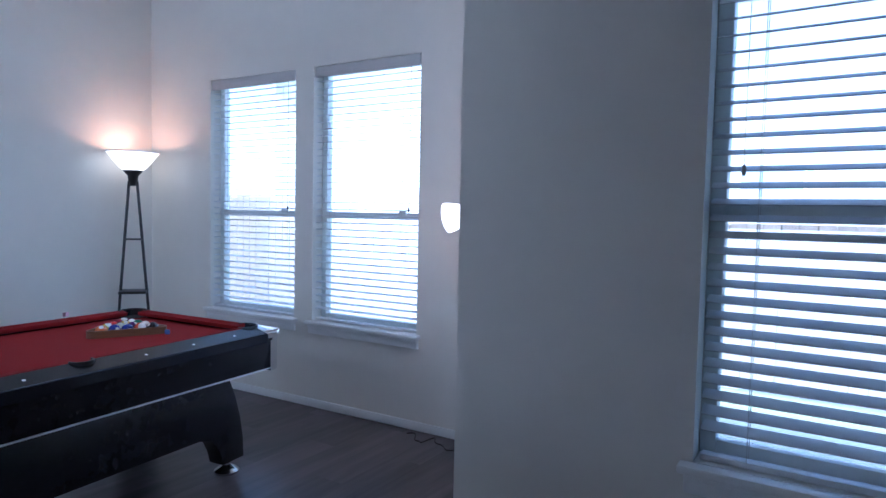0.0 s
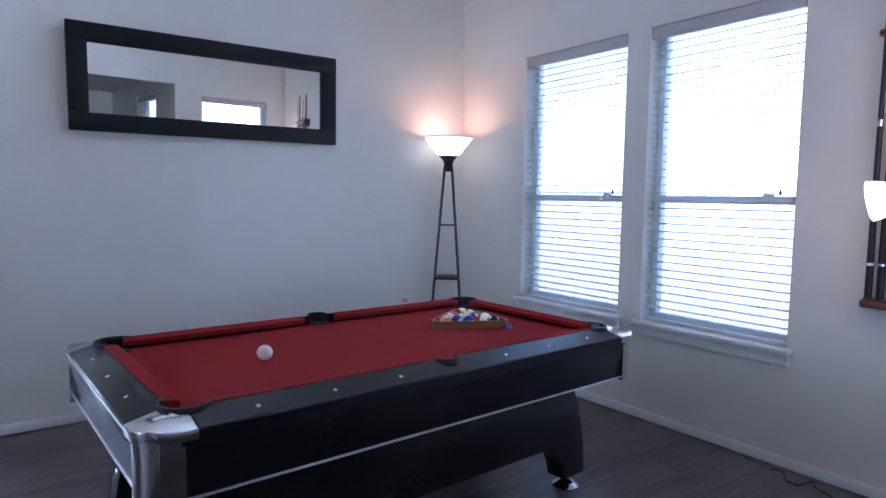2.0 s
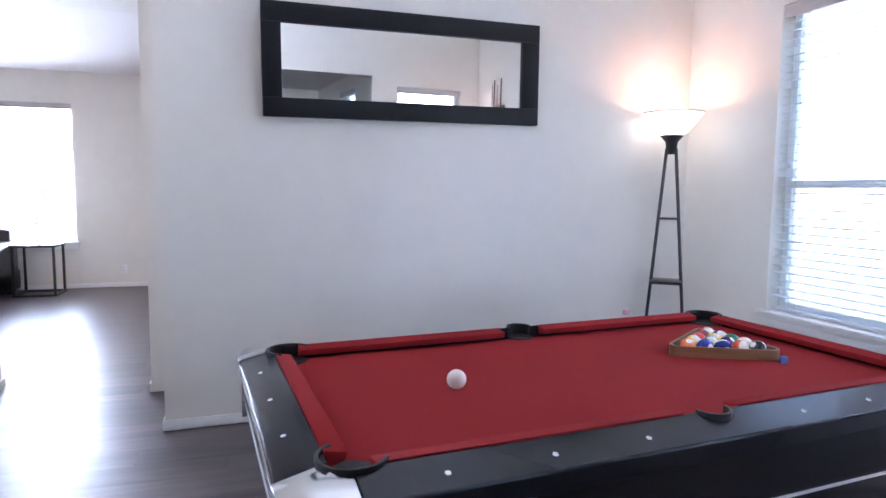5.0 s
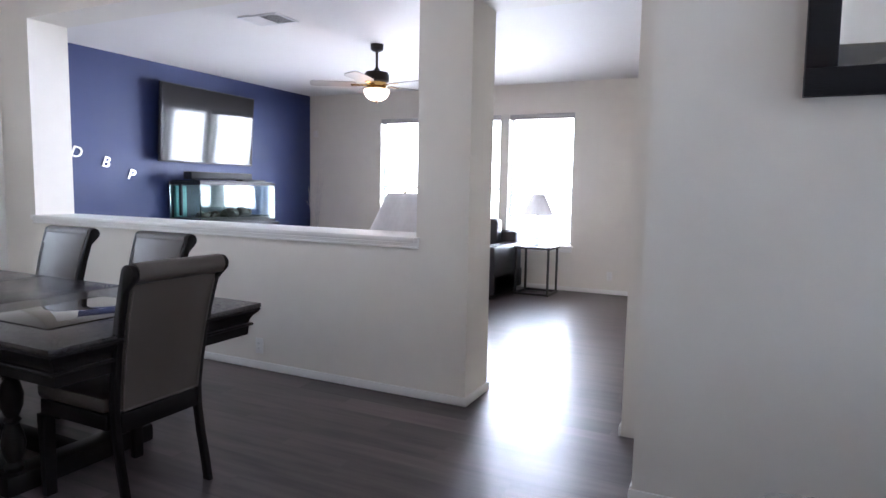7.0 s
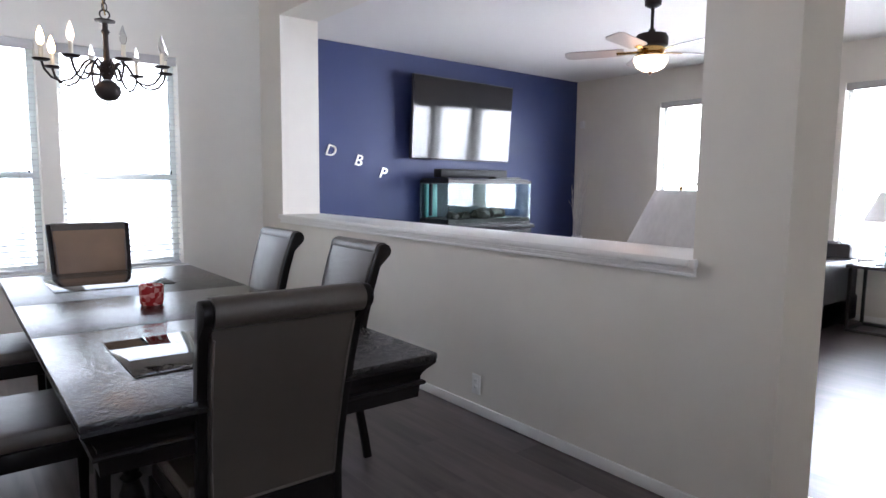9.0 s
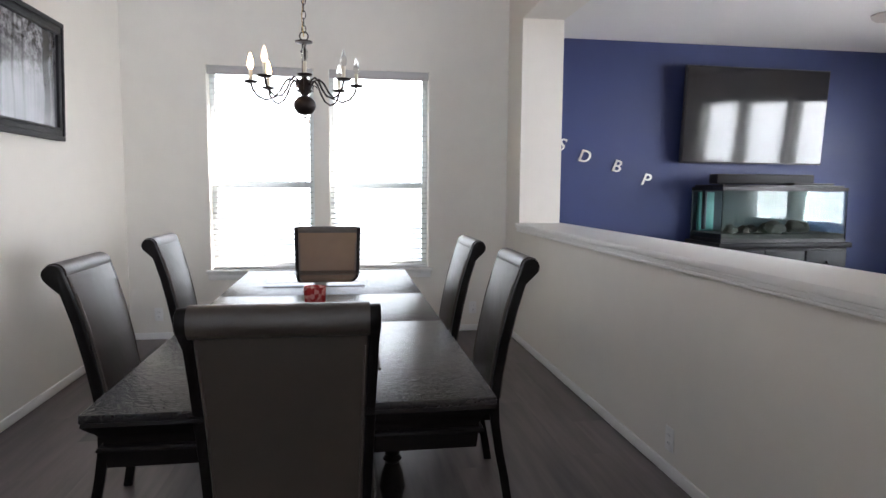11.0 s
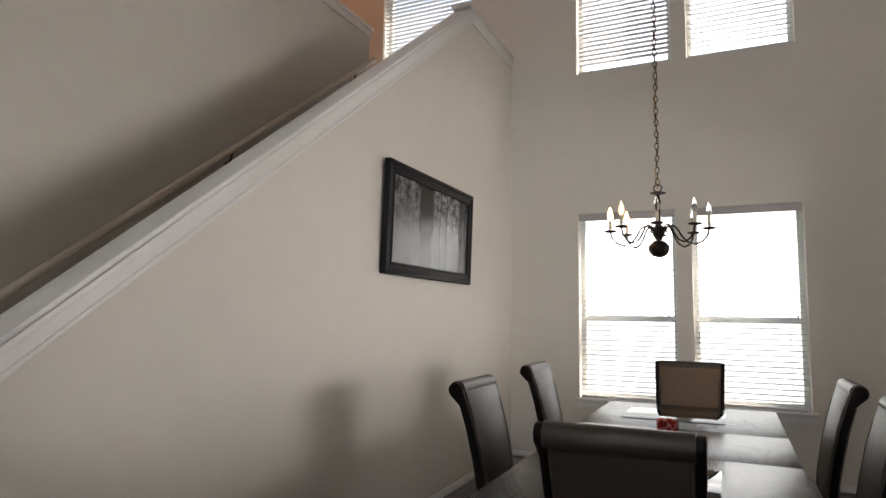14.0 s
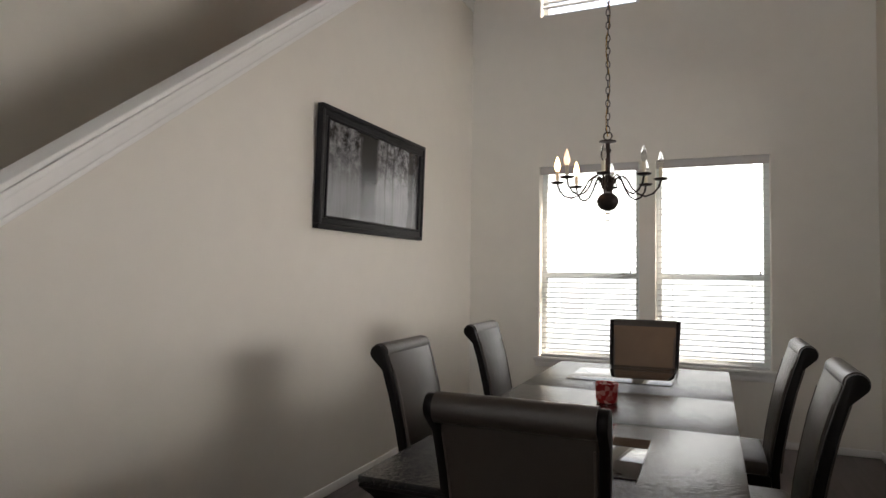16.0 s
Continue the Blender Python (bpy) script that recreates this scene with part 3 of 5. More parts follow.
def window(origin, rz, w, z0, z1, tilt=4, sash=True, wand=True, outside=0.16, room=None):
    """A sash window with a slatted blind. Local x runs along the wall, local y goes outwards, z is up; origin is the opening's middle on the wall face."""
    _count[0] += 1
    m = pose(origin[0], origin[1], 0, 0, 0, rz)
    if room is not None:
        m = room @ m
    h = w / 2
    win = thing("window_%d" % _count[0], "white vinyl sash window set in a drywall opening", "window", m, kind="structure")
    fr = bmesh.new()
    f0, f1 = outside - 0.065, outside - 0.005
    box(fr, -h, f0, z0, -h + 0.045, f1, z1, 0.004)
    box(fr, h - 0.045, f0, z0, h, f1, z1, 0.004)
    box(fr, -h + 0.045, f0, z1 - 0.045, h - 0.045, f1, z1, 0.004)
    box(fr, -h + 0.045, f0, z0, h - 0.045, f1, z0 + 0.05, 0.004)
    part("window_frame", fr, M_VINYL, win)
    zm = z0 + (z1 - z0) * 0.424
    if sash:
        part("meeting_rail", boxed(-h + 0.045, f0 - 0.012, zm - 0.022, h - 0.045, f1 - 0.01, zm + 0.022, bev=0.004), M_VINYL, win)
        part("sash_lock", boxed(h * 0.55, f0 - 0.03, zm + 0.01, h * 0.55 + 0.055, f0 - 0.01, zm + 0.035, bev=0.004), M_VINYL, win)
        spans = [(z0 + 0.05, zm - 0.022), (zm + 0.022, z1 - 0.045)]
    else:
        spans = [(z0 + 0.05, z1 - 0.045)]
    for a, b in spans:
        p = part("pane", boxed(-h + 0.045, f0 + 0.03, a, h - 0.045, f0 + 0.034, b), M_PANE, win)
        p.visible_shadow = False
    if sash:
        st = boxed(-h - 0.035, -0.05, z0 - 0.022, h + 0.035, -0.0005, z0 + 0.004, bev=0.006)
        box(st, -h + 0.001, -0.0005, z0 - 0.0, h - 0.001, f0, z0 + 0.004)
        part("window_sill", st, M_TRIM, win)
        ap = boxed(-h - 0.02, -0.030, z0 - 0.042, h + 0.02, -0.0005, z0 - 0.022, bev=0.004)
        box(ap, -h - 0.02, -0.020, z0 - 0.085, h + 0.02, -0.0005, z0 - 0.042, 0.004)
        part("apron", ap, M_TRIM, win)
    bl = thing("window_blind", "white horizontal slat blind, slats open", "blind", m, group="window blinds")
    hw = h - 0.008
    v = boxed(-hw, 0.004, z1 - 0.075, hw, 0.016, z1 - 0.002, bev=0.004)
    box(v, -hw + 0.01, 0.016, z1 - 0.05, hw - 0.01, 0.06, z1 - 0.004)
    part("valance", v, M_VALANCE_SHADED, bl)
    key = round(hw, 3)
    if key not in _slats:
        s = bmesh.new()
        prism(s, [(-0.025, -0.0020), (0, 0.0004), (0.025, -0.0020), (0.025, 0.0014), (0, 0.0038), (-0.025, 0.0014)], "x", -hw + 0.006, hw - 0.006)
        _slats[key] = mesh_of("slat", s, M_SLAT)
    low = z0 + 0.035
    n = int((z1 - 0.085 - low) / 0.0465)
    for i in range(n):
        j = random.uniform(-0.5, 0.5)
        shared("slat", _slats[key], bl, pose(random.uniform(-0.001, 0.001), 0.042, z1 - 0.10 - i * 0.0465, tilt + j))
    part("bottom_rail", boxed(-hw + 0.006, 0.022, z0 + 0.006, hw - 0.006, 0.062, z0 + 0.026, bev=0.004), M_SLAT, bl)
    for x in (-hw + 0.13, hw - 0.13):
        c = bmesh.new()
        for yy in (0.0165, 0.0675):
            box(c, x - 0.0012, yy - 0.0008, z0 + 0.02, x + 0.0012, yy + 0.0008, z1 - 0.05)
        part("ladder_cord", c, M_CORD, bl)
    if wand:
        part("tassel", lathe(tube(bmesh.new(), [(hw - 0.07, 0.008, z1 - 0.07), (hw - 0.07, 0.006, zm + 0.06)], 0.0012, 6), [(0.004, 0), (0.007, 0.01), (0.004, 0.035)], (hw - 0.07, 0.006, zm + 0.025), 10), M_BLACKMETAL, bl)
        part("tilt_tassel", lathe(tube(bmesh.new(), [(-hw + 0.09, 0.008, z1 - 0.07), (-hw + 0.09, 0.006, zm + 0.12)], 0.0012, 6), [(0.004, 0), (0.007, 0.01), (0.004, 0.03)], (-hw + 0.09, 0.006, zm + 0.09), 10), M_CORD, bl)
    return win


for a, b in POOLW:
    window(((a + b) / 2, YP), 0, b - a, PW0, PW1, tilt=4.5, room=PM)
    window(((a + b) / 2, YP), 0, b - a, U0, U1, sash=False, wand=False, room=PM)
window((0.234, YN), 0, 0.912, 0.68, 2.42, tilt=20)
window((XE, 2.855), -90, 0.83, W0, W1)
for a, b in DINW:
    window(((a + b) / 2, YD), 180, b - a, W0, W1, outside=0.2, tilt=6)
    window(((a + b) / 2, YD), 180, b - a, U0, U1, sash=False, wand=False, outside=0.2, tilt=52 if a > -4 else 8)
window((-1.065, YD), 180, 1.11, U0, U1, sash=False, wand=False, outside=0.2)
for a, b in LIVW:
    window((XF, (a + b) / 2), 90, b - a, W0, W1)


# ---- pool room ----
def liner(x, y, mid, half, r0, r1, z):
    """An open collar round the outer side of a pocket."""
    an = [radians(mid - half + 2 * half * q / 16) for q in range(17)]
    out = [(x + r1 * math.cos(a), y + r1 * math.sin(a)) for a in an]
    inn = [(x + r0 * math.cos(a), y + r0 * math.sin(a)) for a in an[::-1]]
    return prism(bmesh.new(), out + inn, "z", z - 0.085, z + 0.004)


def pool_table():
    t = thing("pool_table", "black pool table with red cloth and chrome corners", "pool table", pose(-2.828, 1.464, 0, 0, 0, 4.8))
    HX, HY, Z, ZA = 0.590, 1.036, 0.79, 0.578
    RW = 0.105

    def sloped(bm):
        """The rails fall away towards the outside."""
        for v in bm.verts:
            v.co.z -= 0.25 * max(0, abs(v.co.x) - (HX - RW), abs(v.co.y) - (HY - RW))
        return bm
    part("bed", boxed(-HX + 0.13, -HY + 0.13, 0.70, HX - 0.13, HY - 0.13, 0.752), M_CLOTH, t, "red cloth bed")
    # cushions with a sloping nose
    g = 0.085
    for s in (-1, 1):
        for a, b in ((-HY + 0.19, -g), (g, HY - 0.19)):
            bm = bmesh.new()
            prism(bm, [(s * (HX - RW), 0.752), (s * (HX - RW), Z + 0.002), (s * (HX - RW - 0.05), Z - 0.006), (s * (HX - RW - 0.045), 0.765)], "y", a, b, 0.004)
            part("cushion", bm, M_CLOTH, t)
        bm = bmesh.new()
        prism(bm, [(s * (HY - RW), 0.752), (s * (HY - RW), Z + 0.002), (s * (HY - RW - 0.05), Z - 0.006), (s * (HY - RW - 0.045), 0.765)], "x", -HX + 0.19, HX - 0.19, 0.004)
        part("cushion", bm, M_CLOTH, t)
        half = [(s * (HX - RW + 0.045 * math.sin(q * math.pi / 10)), -0.045 * math.cos(q * math.pi / 10)) for q in range(11)]
        L = HY - 0.14
        r = part("rail", sloped(prism(bmesh.new(), [(s * HX, -L), (s * (HX - RW), -L)] + half + [(s * (HX - RW), L), (s * HX, L)], "z", Z - 0.05, Z, 0.005)), M_RAIL, t, smooth=False)
        for k in (-0.72, -0.48, -0.24, 0.24, 0.48, 0.72):
            shared("sight", SIGHT, r, pose(s * (HX - 0.045), k, Z - 0.0142, 0, s * 14))
        r = part("rail", sloped(boxed(-HX + 0.14, s * (HY - RW), Z - 0.05, HX - 0.14, s * HY, Z, bev=0.008)), M_RAIL, t)
        for k in (-0.25, 0, 0.25):
            shared("sight", SIGHT, r, pose(k, s * (HY - 0.045), Z - 0.0142, -s * 14))
        # chrome edge along the rail top and apron foot
        part("trim_strip", boxed(s * (HX - 0.022), -HY + 0.10, ZA - 0.007, s * (HX - 0.030), HY - 0.10, ZA - 0.001), M_STRIP, t)
        part("trim_strip", boxed(-HX + 0.10, s * (HY - 0.022), ZA - 0.007, HX - 0.10, s * (HY - 0.03), ZA - 0.001), M_STRIP, t)
        part("rail_edge", boxed(-HX + 0.14, s * HY, Z - 0.042, HX - 0.14, s * (HY + 0.004), Z - 0.034), M_CHROME, t)
        # apron panels lean in slightly
        bm = prism(bmesh.new(), [(s * (HX - 0.004), Z - 0.052), (s * (HX - 0.026), ZA), (s * (HX - 0.060), ZA), (s * (HX - 0.040), Z - 0.052)], "y", -HY + 0.10, HY - 0.10)
        part("apron", bm, M_BLACKGLOSS, t)
        bm = prism(bmesh.new(), [(s * (HY - 0.004), Z - 0.052), (s * (HY - 0.026), ZA), (s * (HY - 0.060), ZA), (s * (HY - 0.040), Z - 0.052)], "x", -HX + 0.10, HX - 0.10)
        part("apron", bm, M_BLACKGLOSS, t)
    part("underside", boxed(-HX + 0.06, -HY + 0.06, ZA - 0.015, HX - 0.06, HY - 0.06, 0.70), M_BLACKGLOSS, t)
    for sx in (-1, 1):
        for sy in (-1, 1):
            # rounded chrome corner: cap on top, bright post below
            cx, cy = sx * (HX - 0.10), sy * (HY - 0.10)
            arc = [(cx + sx * 0.105 * math.cos(k * math.pi / 16), cy + sy * 0.105 * math.sin(k * math.pi / 16)) for k in range(9)]
            inner = [(cx - sx * 0.055 + sx * 0.075 * math.cos(k * math.pi / 12), cy - sy * 0.055 + sy * 0.075 * math.sin(k * math.pi / 12)) for k in range(6, -1, -1)]
            poly = [(cx + sx * 0.105, cy - sy * 0.04)] + arc + [(cx - sx * 0.04, cy + sy * 0.105)] + [(cx - sx * 0.04, cy + sy * 0.022)] + inner[1:-1] + [(cx + sx * 0.022, cy - sy * 0.04)]
            part("corner_cap", sloped(prism(bmesh.new(), poly, "z", Z - 0.026, Z + 0.003, 0.004)), M_CHROME, t, "polished chrome corner cap")
            arc2 = [(cx + sx * 0.094 * math.cos(k * math.pi / 16), cy + sy * 0.094 * math.sin(k * math.pi / 16)) for k in range(9)]
            poly2 = [(cx + sx * 0.094, cy - sy * 0.01)] + arc2 + [(cx - sx * 0.01, cy + sy * 0.094), (cx - sx * 0.01, cy - sy * 0.01)]
            part("corner_post", prism(bmesh.new(), poly2, "z", ZA - 0.012, Z - 0.046), M_CHROME, t, "chrome corner post")
            px, py = sx * (HX - 0.155), sy * (HY - 0.155)
            a0 = 45 if sx > 0 else 135
            a0 = a0 if sy > 0 else -a0
            part("pocket", liner(px, py, a0, 108, 0.067, 0.075, Z), M_RUBBER, t, "black pocket liner")
            # the bed is uncut: a flat black disc paints the shade in the pocket
            part("pocket_hole", lathe(bmesh.new(), [(0.064, 0), (0.064, 0.003)], (px + sx * 0.006, py + sy * 0.006, 0.7522), 24), M_HOLE_SHADE, t)
        part("pocket", liner(sx * (HX - RW), 0, 0 if sx > 0 else 180, 95, 0.040, 0.0475, Z), M_RUBBER, t, "black pocket liner")
        part("pocket_hole", lathe(bmesh.new(), [(0.046, 0), (0.046, 0.003)], (sx * (HX - RW - 0.012), 0, 0.7522), 24), M_HOLE_SHADE, t)
    # curved leg frames
    side = [(-0.84, 0.515), (-0.88, 0.42), (-0.915, 0.30), (-0.935, 0.18), (-0.94, 0.075), (-0.80, 0.070), (-0.785, 0.13), (-0.755, 0.19), (-0.71, 0.225), (-0.65, 0.24)]
    prof = side + [(-y, z) for y, z in side[::-1]]
    for s in (-1, 1):
        part("leg_frame", prism(bmesh.new(), prof, "x", s * 0.28, s * 0.385, 0.006), M_BLACKGLOSS, t)
        part("end_panel", boxed(-0.279, s * 0.80, 0.26, 0.279, s * 0.86, 0.515), M_BLACKGLOSS, t)
        for q in (-1, 1):
            part("foot", lathe(bmesh.new(), [(0.062, 0.0), (0.064, 0.012), (0.045, 0.028), (0.018, 0.042), (0.016, 0.078)], (s * 0.33, q * 0.872, 0.001), 28), M_CHROME, t, "chrome leveling foot")
    return t


SIGHT = mesh_of("sight", lathe(bmesh.new(), [(0.0065, -0.001), (0.0065, 0.0006)], n=12), M_PEARL)
pool_table()


def ball(name, at, material, label, stripe=False, r=0.0285):
    b = bmesh.new()
    bmesh.ops.create_uvsphere(b, u_segments=24, v_segments=14, radius=r)
    o = solid(name, b, material, label, "billiard ball", group="billiard balls", m=pose(*at, random.uniform(0, 90), random.uniform(-60, 60), random.uniform(0, 360)))
    return o


def ball_mat(color, stripe):
    m = mat("ball_enamel", color, 0.12, vary=0.03)
    n, l = m.node_tree.nodes, m.node_tree.links
    tc = n.new("ShaderNodeTexCoord")
    sp = n.new("ShaderNodeSeparateXYZ")
    l.new(tc.outputs["Object"], sp.inputs[0])
    ab = n.new("ShaderNodeMath")
    ab.operation = "ABSOLUTE"
    l.new(sp.outputs["X" if not stripe else "Z"], ab.inputs[0])
    gt = n.new("ShaderNodeMath")
    gt.operation = "GREATER_THAN"
    gt.inputs[1].default_value = 0.014 if stripe else 0.0262
    l.new(ab.outputs[0], gt.inputs[0])
    mx = n.new("ShaderNodeMix")
    mx.data_type = "RGBA"
    mx.inputs[6].default_value, mx.inputs[7].default_value = (*color, 1), (0.78, 0.74, 0.66, 1)
    l.new(gt.outputs[0], mx.inputs[0])
    l.new(mx.outputs[2], n["Principled BSDF"].inputs["Base Color"])
    return m


ball("cue_ball", (-2.768, 0.989, 0.752 + 0.0285), M_CUE, "white cue ball on red cloth")
BALLC = [((0.75, 0.20, 0.06), 0), ((0.02, 0.03, 0.25), 0), ((0.02, 0.03, 0.25), 1), ((0.70, 0.10, 0.05), 1), ((0.015, 0.015, 0.02), 0),
         ((0.75, 0.50, 0.05), 1), ((0.03, 0.18, 0.10), 1), ((0.10, 0.02, 0.14), 0), ((0.70, 0.25, 0.05), 1), ((0.65, 0.04, 0.03), 0),
         ((0.75, 0.50, 0.05), 0), ((0.03, 0.18, 0.10), 0), ((0.25, 0.02, 0.03), 0), ((0.10, 0.02, 0.14), 1), ((0.65, 0.04, 0.03), 1)]
# rack stands with one flat side towards the middle of the table
RK = pose(-2.955, 2.037, 0.752, 0, 0, 64.5)
k = 0
for row in range(5):
    for i in range(5 - row):
        p = RK @ Vector(((i - (4 - row) / 2) * 0.0572, -0.10 + row * 0.0497, 0.0287))
        col, st = BALLC[k]
        ball("billiard_ball", p, ball_mat(col, st), "%s pool ball racked in the triangle" % ("striped" if st else "solid-colour"))
        k += 1
ap, bp2, cp = Vector((0, 0.178)), Vector((-0.182, -0.138)), Vector((0.182, -0.138))
bm = bmesh.new()


def tri_loop(sc):
    pts = []
    for c0, a0 in ((cp, -90), (ap, 30), (bp2, 150)):
        c = c0 * 0.80
        for q in range(7):
            a = radians(a0 + q * 20)
            pts.append((c.x + sc * math.cos(a), c.y + sc * math.sin(a)))
    return pts


o1, i1 = tri_loop(0.034), tri_loop(0.024)
for z0, z1 in ((0.004, 0.040),):
    vo = [[bm.verts.new((x, y, z)) for x, y in o1] for z in (z0, z1)]
    vi = [[bm.verts.new((x, y, z)) for x, y in i1] for z in (z0, z1)]
    n = len(o1)
    for q in range(n):
        r = (q + 1) % n
        bm.faces.new((vo[0][q], vo[0][r], vo[1][r], vo[1][q]))
        bm.faces.new((vi[0][r], vi[0][q], vi[1][q], vi[1][r]))
        bm.faces.new((vo[1][q], vo[1][r], vi[1][r], vi[1][q]))
        bm.faces.new((vo[0][r], vo[0][q], vi[0][q], vi[0][r]))
solid("ball_rack", bm, M_WOODMID, "wooden triangle ball rack on red cloth", "ball rack", m=RK @ pose(0, 0, -0.0035))
solid("chalk_cube", boxed(-0.011, -0.011, 0, 0.011, 0.011, 0.022, bev=0.002), mat("blue_chalk", (0.10, 0.16, 0.42), 0.9), "blue chalk cube on the ball rack", "chalk", m=RK @ pose(0.175, -0.165, 0.001))
solid("chalk_cube", boxed(-0.011, -0.011, 0, 0.011, 0.011, 0.022, bev=0.002), mat("pink_chalk", (0.55, 0.30, 0.36), 0.9), "pink chalk cube on the table rail", "chalk", m=pose(-3.405, 1.965, 0.791, 0, 0, 20))

# mirror, hung slightly askew
mir = thing("wall_mirror_framed", "wide wall mirror in a black wooden frame", "mirror", PM @ pose(XM + 0.0355, 1.331, 2.016, 0.6, 1.3, 0.3))
for nm, a in (("frame_top", (-0.827, 0.196, 0.827, 0.302)), ("frame_bottom", (-0.827, -0.302, 0.827, -0.200)), ("frame_side", (-0.827, -0.200, -0.725, 0.196)), ("frame_side", (0.715, -0.200, 0.827, 0.196))):
    part(nm, boxed(-0.024, a[0], a[1], 0.024, a[2], a[3], bev=0.004), M_FRAMEBLK, mir)
part("mirror_glass", boxed(-0.012, -0.73, -0.205, 0.004, 0.72, 0.20), M_MIRROR, mir, "silvered mirror glass")


def torchiere():
    t = thing("torchiere_lamp", "black ladder torchiere floor lamp with lit glass bowl", "floor lamp", pose(-4.60, 3.06, 0, 0, 0, 52))
    for s in (-1, 1):
        part("leg", tube(bmesh.new(), [(s * 0.148, 0, 0.02), (s * 0.028, 0, 1.60)], 0.011, 10), M_BLACKMETAL, t)
        part("foot", boxed(s * 0.148 - 0.013, -0.13, 0.0, s * 0.148 + 0.013, 0.13, 0.022, bev=0.004), M_BLACKMETAL, t)
    part("shelf", boxed(-0.06, -0.03, 1.135, 0.064, 0.03, 1.148, bev=0.003), M_BLACKMETAL, t)
    part("shelf", boxed(-0.098, -0.10, 0.715, 0.098, 0.10, 0.735, bev=0.003), M_BLACKMETAL, t)
    part("collar", lathe(bmesh.new(), [(0.02, 1.56), (0.034, 1.60), (0.04, 1.64), (0.075, 1.68), (0.07, 1.682), (0.03, 1.65)], n=24), M_BLACKMETAL, t)
    part("bowl", lathe(bmesh.new(), [(0.06, 1.675), (0.10, 1.705), (0.140, 1.755), (0.184, 1.814), (0.188, 1.818), (0.180, 1.818), (0.134, 1.76), (0.095, 1.712), (0.05, 1.684)], n=36), M_SHADE, t, "lit frosted glass bowl")
    part("bowl_rim", lathe(bmesh.new(), [(0.182, 1.818), (0.192, 1.818), (0.192, 1.828), (0.182, 1.828)], n=36, closed=False), M_PLATE, t)


torchiere()


def pole_lamp():
    t = thing("pole_lamp", "black pole floor lamp with lit bowl and reading light", "floor lamp", pose(-1.392, 3.14, 0))
    part("base", lathe(bmesh.new(), [(0.125, 0), (0.127, 0.012), (0.105, 0.04), (0.05, 0.062), (0.014, 0.075)], n=28), M_BLACKMETAL, t)
    part("pole", cyl(bmesh.new(), (0, 0, 0.06), (0, 0, 1.66), 0.0115, n=14), M_BLACKMETAL, t)
    part("pole_joint", cyl(bmesh.new(), (0, 0, 1.13), (0, 0, 1.17), 0.0145, n=14), M_BLACKMETAL, t)
    part("cup", lathe(bmesh.new(), [(0.012, 1.61), (0.020, 1.64), (0.038, 1.69), (0.058, 1.716), (0.05, 1.72)], n=24), M_BLACKMETAL, t)
    part("bowl", lathe(bmesh.new(), [(0.05, 1.712), (0.10, 1.724), (0.145, 1.755), (0.173, 1.792), (0.186, 1.822), (0.180, 1.822), (0.165, 1.792), (0.138, 1.76), (0.09, 1.732), (0.04, 1.722)], n=36), M_SHADE2, t, "lit white glass bowl")
    part("gooseneck", tube(bmesh.new(), [(0, 0, 1.15), (-0.015, -0.012, 1.165), (-0.03, -0.03, 1.21), (-0.055, -0.06, 1.25), (-0.078, -0.09, 1.30), (-0.086, -0.105, 1.375)], 0.008, 10), M_BLACKMETAL, t)
    sh = part("reading_shade", lathe(bmesh.new(), [(0.022, 0), (0.036, 0.015), (0.058, 0.05), (0.074, 0.10), (0.079, 0.128), (0.075, 0.130), (0.06, 0.10), (0.02, 0.08)], n=28), M_SHADE2, t, "lit white reading shade")
    sh.matrix_basis = pose(-0.112, -0.115, 1.394, 0, -102, 12)
    part("socket", cyl(bmesh.new(), (-0.122, -0.117, 1.390), (-0.062, -0.105, 1.400), 0.024, n=16), M_BLACKMETAL, t)
    part("switch", cyl(bmesh.new(), (-0.062, -0.105, 1.400), (-0.040, -0.101, 1.404), 0.004, n=8), M_BLACKMETAL, t)


pole_lamp()


def bowed_bar(x0, x1, z0, z1, depth):
    """A shelf with rounded front corners against the wall."""
    n, r = 8, 0.03
    poly = [(x0, YP - 0.001)]
    for cx, a0 in ((x0 + r, 180), (x1 - r, 270)):
        poly += [(cx + r * math.cos(radians(a0 + 90 * q / n)), YP - depth + r + r * math.sin(radians(a0 + 90 * q / n))) for q in range(n + 1)]
    return prism(bmesh.new(), poly + [(x1, YP - 0.001)], "z", z0, z1, 0.006)


